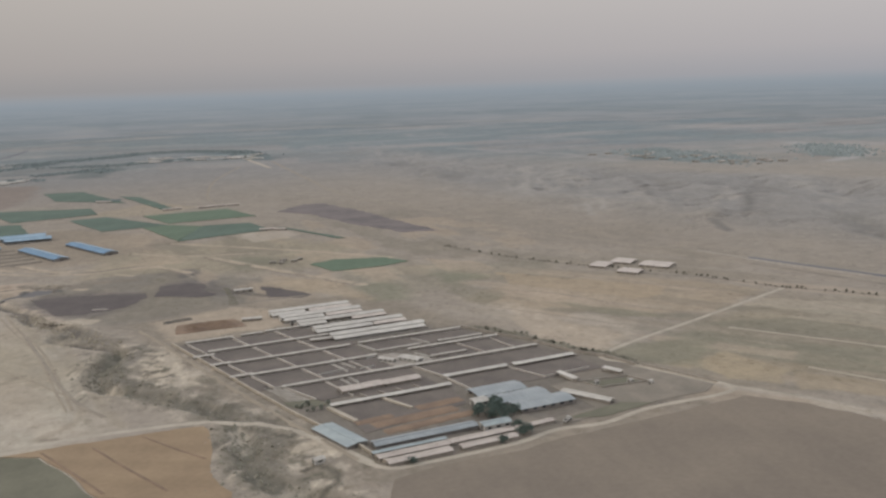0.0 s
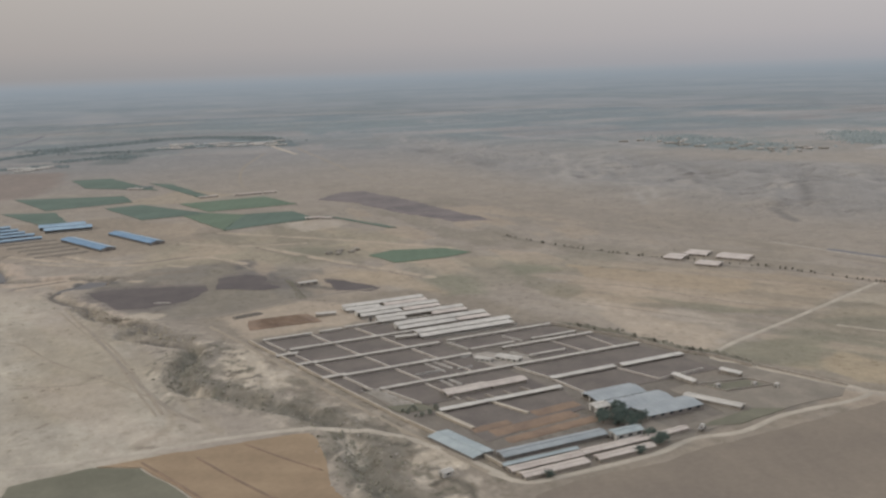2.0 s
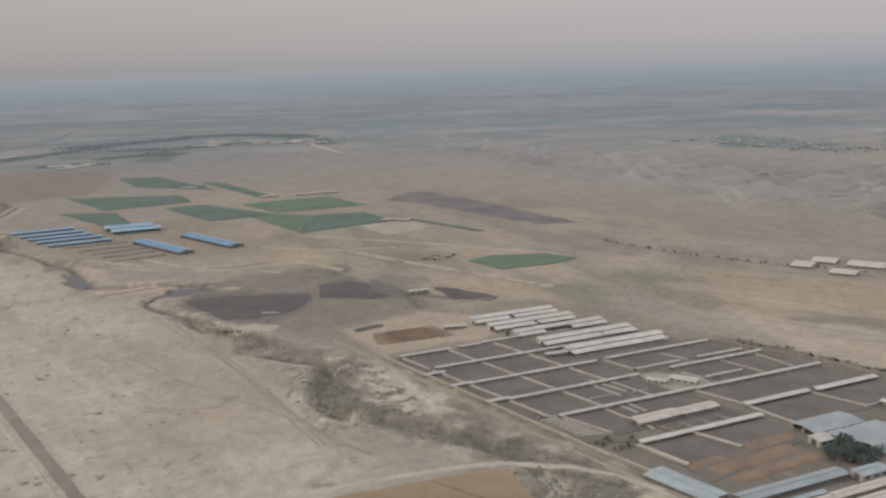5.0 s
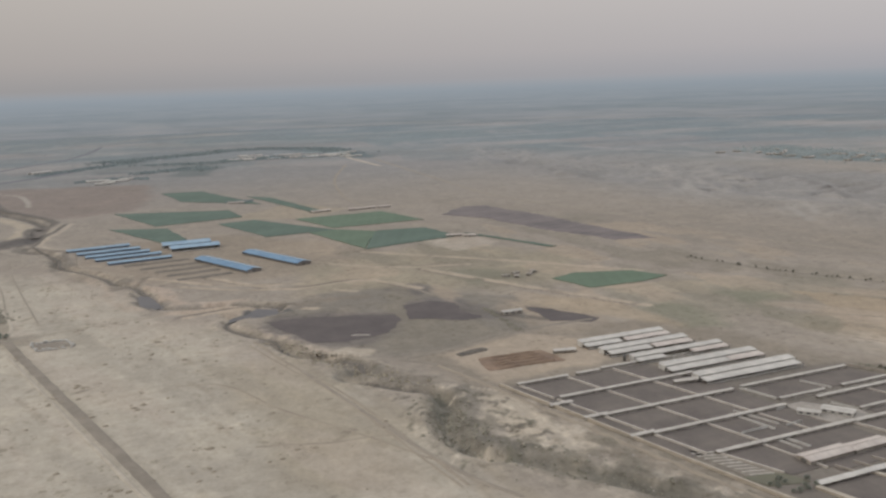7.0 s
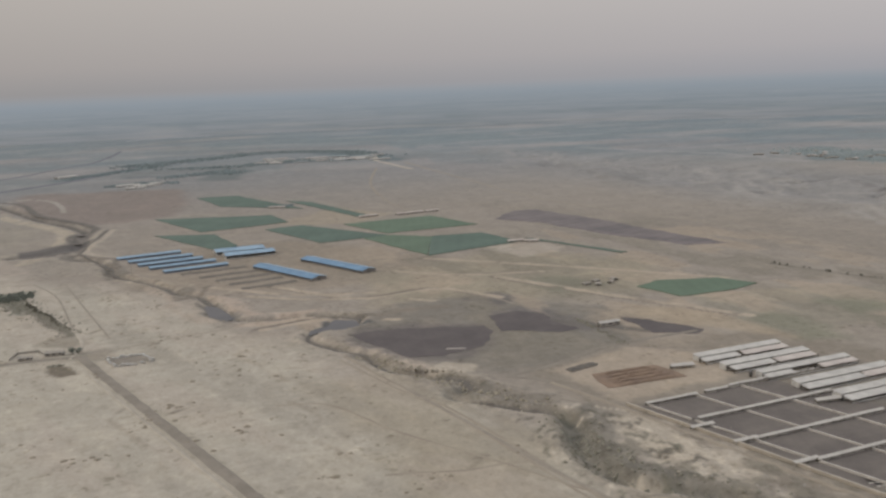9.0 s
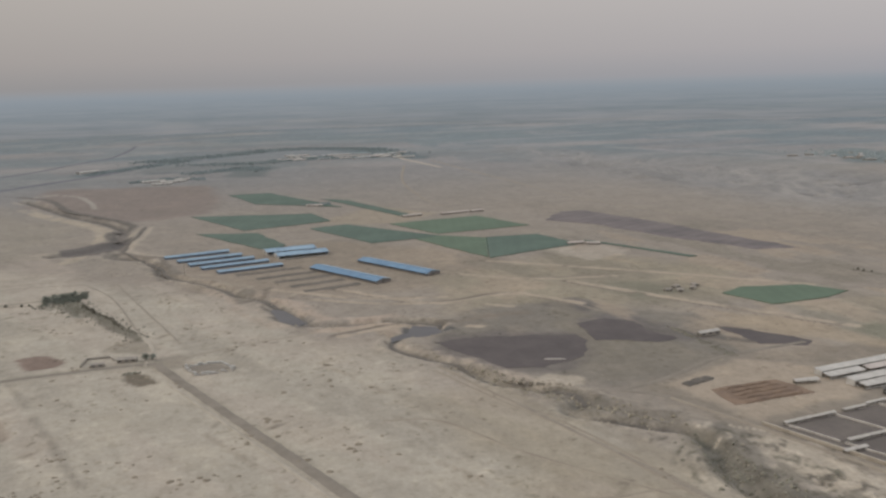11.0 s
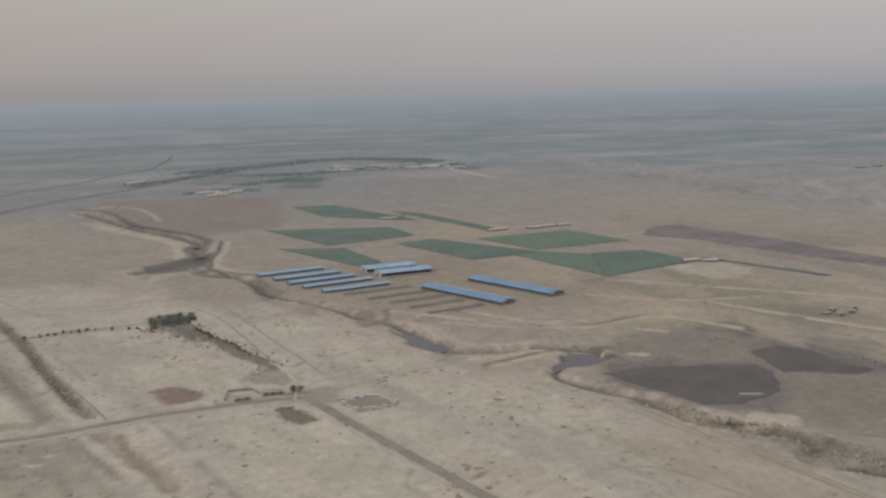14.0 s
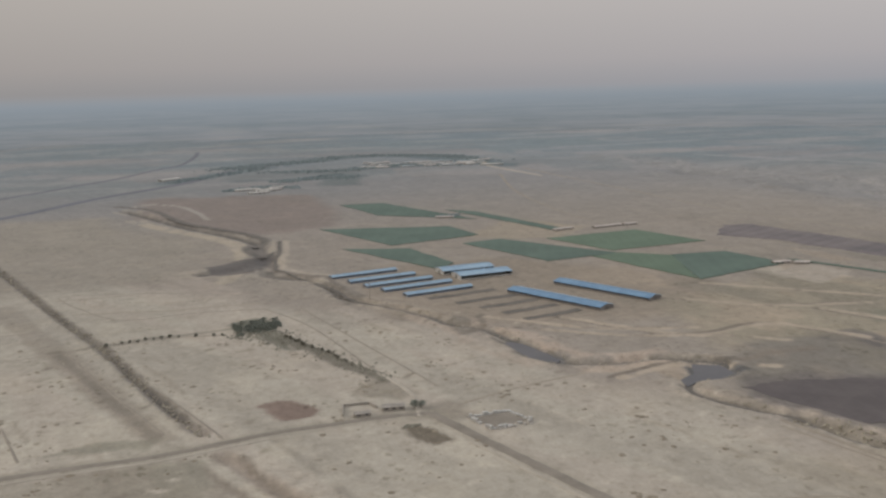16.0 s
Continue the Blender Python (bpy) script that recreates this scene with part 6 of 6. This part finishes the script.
def feed_bin(x, y):
    t = thing("feed_bin", x, y, 0, 0, "dark upright feed bin beside the barns", "bin")
    for q, (r0, r1, d, z) in {"drum": (0.9, 0.9, 2.2, 1.9), "cone": (0.9, 0.15, 0.8, 3.4), "hopper": (0.25, 0.9, 0.6, 0.5)}.items():
        bm = bmesh.new()
        bmesh.ops.create_cone(bm, cap_ends=True, segments=14, radius1=r0, radius2=r1, depth=d, matrix=Matrix.Translation((0, 0, z)))
        part(q, bm, M_STEEL, t)
    for a in range(4):
        box("leg", t, 0.8 * math.cos(a * 1.571), 0.8 * math.sin(a * 1.571), -0.3, 0.12, 0.12, 1.3, M_STEEL)


feed_bin(154, 596)

# ---- west plain: ruin, house, hedges ----
G = "ruined yard walls"
rr = random.Random(31)
ruin = thing("ruin", -144, 800, 0, 0, "low broken white walls of a ruined square yard", "ruin")
for (ax, ay), (bx, by) in (((-157, 809), (-136, 809)), ((-136, 809), (-131, 792)), ((-131, 792), (-153, 790)), ((-153, 790), (-157, 809))):
    run, turn = math.hypot(bx - ax, by - ay), math.degrees(math.atan2(by - ay, bx - ax))
    n = int(run / 2.6)
    for k in range(n):
        if rr.random() < 0.85:
            f = (k + 0.5) / n
            box("wall_stub", ruin, ax + (bx - ax) * f + 144, ay + (by - ay) * f - 800, -0.4, rr.choice((1.6, 2.2, 2.7)), 1.5, rr.choice((1.1, 1.4, 1.8, 2.2)), M_WALLW, turn + rr.uniform(-6, 6))
patch("ruin_floor", [(-155, 807), (-137, 807), (-133, 794), (-152, 792)], M_GRAVEL, "grey rubble floor of the ruined yard", "yard", 0.2, 0.8)
for k in range(12):
    rr = random.Random(300 + k)
    q = rr.choice(((-157 + 24 * rr.random(), 810), (-153 + 21 * rr.random(), 789.5)))
    mound("stone_heap", q[0], q[1], rr.uniform(0, 180), rr.uniform(1.8, 3.4), 1.6, 0.8, M_CONCRETE, "small pale heap of broken stone", "heap", "rubble heaps", 300 + k)
gable_shed("mud_house", -186, 837, -14, 11, 5.0, 2.2, 2.5, M_ADOBE, M_ADOBE, "mud-walled house beside the road junction", "house", bays=3, open_front=False, seed=140)
gable_shed("mud_house", -203, 835, -8, 8, 4.0, 1.8, 2.1, M_ADOBE, M_ADOBE, "small mud-walled outbuilding beside the road", "house", bays=2, open_front=False, seed=141)
flat_wall("yard_wall", [(-212, 838), (-208, 852), (-195, 850), (-193, 842)], 1.3, 0.5, M_ADOBE, "low mud wall of the house yard")
for k, (hx, hy) in enumerate(((200, 832), (212, 838), (220, 828), (207, 826), (228, 836))):
    gable_shed("mud_house", hx, hy, 20 * k, 6, 4.0, 1.6, 1.9, M_ADOBE, M_ADOBE, "small pale farmhouse among shacks", "house", "shacks by the track", 2, False, None, 150 + k)
for k, (hx, hy, run, turn) in enumerate(((178, 1308, 26, 8), (222, 1300, 18, 0), (240, 1302, 20, 3), (262, 1301, 16, 0), (246, 1040, 16, -10), (260, 1030, 12, -30), (100, 1470, 22, -20))):
    gable_shed("field_house", hx, hy, turn, run, 6.0, 1.9, 2.5, M_ROOF_T, M_ADOBE, "pale farm building at the edge of green fields", "house", "field houses", 3, False, None, 160 + k)
G = "roadside works"
for k, (hx, hy, run, wide) in enumerate(((486, 625, 26, 20), (471.5, 653, 18, 19), (446, 650.5, 15, 20), (451, 615.5, 18, 16))):
    gable_shed("works_building", hx, hy, -57, run, wide, 1.9, 2.5, M_ROOF_T, M_ADOBE, "low broad pale-roofed works building beside a row of trees", "building", G, 5, False, None, 170 + k)
G = "far compound"
for k, (hx, hy, run, wide) in enumerate(((-60, 1960, 40, 16), (-30, 1935, 44, 16), (-52, 1900, 34, 14), (-10, 1965, 24, 12))):
    gable_shed("far_building", hx, hy, 5, run, wide, 2.8, 3.6, M_ROOF_W, M_WALLW, "far white-roofed building in a compound", "building", G, 5, False, None, 180 + k)
gable_shed("far_building", -160, 2240, 40, 46, 14, 3.4, 4.4, M_ROOF_W, M_WALLW, "far pale building beside the highway", "building", bays=5, open_front=False, seed=186)
rnd = random.Random(77)
for k in range(26):
    u = rnd.random()
    hx, hy = 235 + 290 * u + rnd.uniform(-20, 20), 2330 - 120 * u + rnd.uniform(-60, 90)
    gable_shed("village_house", hx, hy, rnd.uniform(-15, 15), rnd.uniform(18, 52), rnd.uniform(9, 16), 2.5, 3.2, rnd.choice((M_ROOF_W, M_ROOF_W, M_ROOF_P, M_ROOF_T)), M_WALLW, "far pale-roofed village building among trees", "house", "far village", 3, False, None, 200 + k)
for k in range(34):
    u = rnd.random()
    hx, hy = 1110 + 120 * rnd.random() + 60 * u, 1620 - 380 * u + rnd.uniform(-40, 60)
    ob = gable_shed("village_house", hx, hy, rnd.uniform(-40, 40), rnd.uniform(9, 22), rnd.uniform(7, 10), 2.4, 3.0, rnd.choice((M_ROOF_T, M_ADOBE)), M_ADOBE, "far pale village house on the hill edge", "house", "hill village", 2, False, None, 240 + k)
    ob.location.z = ground_z(hx, hy)

# ---- trees and shrubs ----
G = "farmyard trees"
for k, (tx, ty, s) in enumerate(((190, 384, 5), (194, 379, 6), (198, 382, 5.5), (192, 374, 5), (199, 376, 5.5), (187, 379, 6), (203, 372, 5.5), (196, 369, 6), (196, 356, 4.5), (197, 349, 5), (194, 347, 4.5), (182, 344, 4), (137, 342.5, 3.5), (201, 386, 6))):
    plant(tx, ty, s, k, "dark green tree in the farmyard", G, M_LEAF_D, 1.25)
G = "east belt trees"
rt = random.Random(11)
BELT = smooth([(256, 528), (266, 512), (274, 495), (277, 480), (284, 465), (288, 447), (296, 436), (303, 416)], 1.8)
for k, p in enumerate(BELT):
    if rt.random() < 0.4:
        plant(p[0] + rt.uniform(-0.5, 4.0), p[1] + rt.uniform(-1.5, 1.5), rt.uniform(0.9, 2.6), k, "small grey-green tree along the east wall", G, M_LEAF2)
G = "roadside trees"
for k, p in enumerate(smooth([(373, 820), (401, 729), (428, 672), (458, 625), (483, 582), (502, 539), (511, 511), (556, 443)], 4.2)):
    if rt.random() < 0.72:
        plant(p[0] + rt.uniform(-1.5, 1.5), p[1] + rt.uniform(-2, 2), rt.uniform(1.1, 2.3), k + 1, "small grey-green tree in a roadside row", G, M_LEAF2)
G = "thicket trees"
for k in range(58):
    u = rt.random()
    plant(-234 + 32 * u + rt.uniform(-2, 2), 1034 + 8 * u + rt.uniform(-22, 12), rt.uniform(2.0, 3.3), k, "dense grey-green tree in a thicket", G, M_LEAF, 1.4)
G = "hedge trees"
for k, p in enumerate(smooth([(-205, 1000), (-196, 968), (-188, 942), (-181, 915), (-174, 892)], 3.2)):
    plant(p[0] + rt.uniform(-2, 2), p[1] + rt.uniform(-2, 2), rt.uniform(1.6, 2.6) * (1 - k / 60), k, "dry grey-green tree along the track", G, M_SHRUB2, 1.4)
for k, p in enumerate(smooth([(-316, 1029), (-281, 1034), (-243, 1022)], 5.0)):
    if rt.random() < 0.75:
        plant(p[0], p[1] + rt.uniform(-1, 1), rt.uniform(1.4, 2.8), k, "small grey-green tree in a field hedge", "field hedge trees", M_LEAF2)
plant(-176, 833, 4.5, 2, "dark tree beside the mud house", "", M_LEAF, 1.2)
plant(-172, 834, 3.6, 1, "dark tree beside the mud house", "", M_LEAF, 1.2)
for k in range(12):
    plant(109 + rt.uniform(0, 20), 434 + rt.uniform(-7, 5), rt.uniform(1.2, 2.4), k, "dark green bush beside the west wall", "west wall bushes", M_LEAF, 1.3)


def spots_along(line, count, half, size, seed):
    r = np.random.RandomState(seed)
    pts = np.array([(p[0], p[1]) for p in line])
    i = r.randint(0, len(pts) - 1, count)
    f = r.rand(count, 1)
    p = pts[i] * (1 - f) + pts[i + 1] * f + r.normal(0, half, (count, 2))
    z = height(p[:, 0].copy(), p[:, 1].copy())
    return np.column_stack((p, z, size[0] + (size[1] - size[0]) * r.rand(count) ** 2))


def spots_in(x0, x1, y0, y1, count, size, seed, fleck=0.56):
    r = np.random.RandomState(seed)
    x, y = x0 + (x1 - x0) * r.rand(count), y0 + (y1 - y0) * r.rand(count)
    keep = fbm(x / 60.0, y / 60.0, 110, 3) + 0.12 * r.rand(count) > fleck
    for ax, ay, bx, by in ((70, 335, 330, 650), (-20, 700, 150, 850), (-60, 330, 80, 450), (110, 150, 420, 345)):
        keep &= ~((x > ax) & (x < bx) & (y > ay) & (y < by))
    x, y = x[keep], y[keep]
    return np.column_stack((x, y, height(x, y), size[0] + (size[1] - size[0]) * r.rand(len(x)) ** 3))


scatter("gully_shrubs", spots_along(GULLY, 520, 6.5, (0.3, 1.1), 1), M_SHRUB2, "grey-green shrubs in the gully")
scatter("stream_reeds", np.vstack((spots_along(STREAM, 420, 5.0, (0.3, 1.0), 2), spots_along(GULLY_W, 260, 5.0, (0.4, 1.5), 3))), M_SHRUB, "dry reeds and shrubs along the stream")
scatter("hedge_shrubs", np.vstack((spots_along(smooth([(-212, 1005), (-200, 972), (-190, 942), (-181, 912), (-174, 885)]), 420, 4.5, (0.4, 1.1), 31), spots_along(smooth([(-235, 1016), (-215, 1012), (-205, 1002)]), 160, 6.0, (0.5, 1.5), 32))), M_SHRUB2, "grey-green shrubs round the thicket and track")
r = np.random.RandomState(51)
px_, py_ = np.concatenate((-190 + 9 * r.rand(30), r.normal(-212, 5, 160))), np.concatenate((809 + 4 * r.rand(30), r.normal(1000, 18, 160)))
scatter("hollow_shrubs", np.column_stack((px_, py_, height(px_, py_), 0.4 + 1.0 * r.rand(190) ** 2)), M_SHRUB2, "grey-green shrubs in damp hollows", seed=52)
r = np.random.RandomState(41)
ox_, oy_ = np.concatenate((r.normal(30, 7, 260), r.normal(76, 6, 200))), np.concatenate((r.normal(552, 16, 260), r.normal(395, 22, 200)))
scatter("gully_shrubs", np.column_stack((ox_, oy_, height(ox_, oy_), 0.3 + 0.9 * r.rand(460) ** 2)), M_SHRUB2, "dull olive shrubs thick in the gully bends", seed=42)
scatter("belt_shrubs", np.vstack((spots_along([(p[0] + 2, p[1]) for p in BELT], 620, 2.0, (0.6, 1.6), 61), spots_along([(138, 748), (137, 719), (132, 680)], 160, 1.6, (0.4, 1.2), 62), spots_along([(300, 440), (302, 420), (306, 404)], 80, 2.5, (0.4, 1.2), 63))), M_SHRUB2, "dull olive shrubs along walls and field edges")
r = np.random.RandomState(71)
mats = []
for k in range(190):
    cx, cy = -430 + 440 * r.rand(), 410 + 640 * r.rand()
    if cx > np.interp(cy, (400, 560, 700, 850, 1050), (-70, 5, -40, -85, -110)):
        continue
    n, wide = r.randint(3, 16), 2.0 + 9.0 * r.rand()
    mats.append(np.column_stack((cx + r.normal(0, wide, n) * 1.5, cy + r.normal(0, wide, n), np.zeros(n), 0.4 + 1.5 * r.rand(n) ** 2)))
mats = np.vstack(mats)
mats[:, 2] = height(mats[:, 0].copy(), mats[:, 1].copy()) + 0.12
scatter("weed_mats", mats, M_MAT, "flat brown mats of dead weeds on pale soil", "weeds", 72, 0.22)
scatter("ditch_weeds", spots_along(DITCH, 900, 1.8, (0.5, 1.2), 4), M_SHRUB, "dry weeds along the drainage ditch")
scatter("steppe_shrubs", spots_in(-440, 60, 380, 1150, 6500, (0.25, 1.1), 5, 0.53), M_SHRUB, "low dry shrubs scattered on pale soil", tall=0.3)
scatter("steppe_shrubs", spots_in(60, 560, 640, 1250, 2600, (0.3, 1.2), 6), M_SHRUB, "low dry shrubs between bare fields", tall=0.4)
r = np.random.RandomState(8)
sx_, sy_ = 48 + 50 * r.rand(260), 370 + 185 * r.rand(260)
scatter("spoil_stones", np.column_stack((sx_, sy_, height(sx_, sy_), 0.2 + 0.6 * r.rand(260) ** 2)), M_ADOBE, "pale spoil and stones beside the gully", "stones", 9, 0.5)
# far belts of trees, too many to count
belt = [spots_along(smooth([(-40, 2439), (173, 2532), (298, 2628), (410, 2601), (516, 2480), (524, 2262)], 30), 1500, 18.0, (2.2, 4.6), 12),
        spots_along(smooth([(56, 2295), (161, 2240), (240, 2260), (330, 2290), (430, 2230)], 30), 700, 16.0, (2.0, 4.2), 13),
        spots_along(smooth([(-160, 2180), (-60, 2290), (60, 2420)], 30), 420, 9.0, (2.5, 5.0), 14),
        spots_along(smooth([(136, 2060), (150, 2140), (60, 2090), (20, 2075)], 30), 420, 12.0, (2.0, 4.5), 15),
        spots_along(smooth([(-95, 1960), (-70, 1990), (0, 1990), (25, 1940)], 30), 200, 7.0, (2.0, 4.0), 16),
        spots_along(smooth([(90, 1490), (116, 1478), (124, 1490)], 10), 60, 3.0, (1.5, 3.0), 17)]
scatter("far_woods", np.vstack(belt), M_FAR, "far dark belts of trees round a village", "trees", 18, 0.7)
# these woods take the paler leaves with more haze painted in
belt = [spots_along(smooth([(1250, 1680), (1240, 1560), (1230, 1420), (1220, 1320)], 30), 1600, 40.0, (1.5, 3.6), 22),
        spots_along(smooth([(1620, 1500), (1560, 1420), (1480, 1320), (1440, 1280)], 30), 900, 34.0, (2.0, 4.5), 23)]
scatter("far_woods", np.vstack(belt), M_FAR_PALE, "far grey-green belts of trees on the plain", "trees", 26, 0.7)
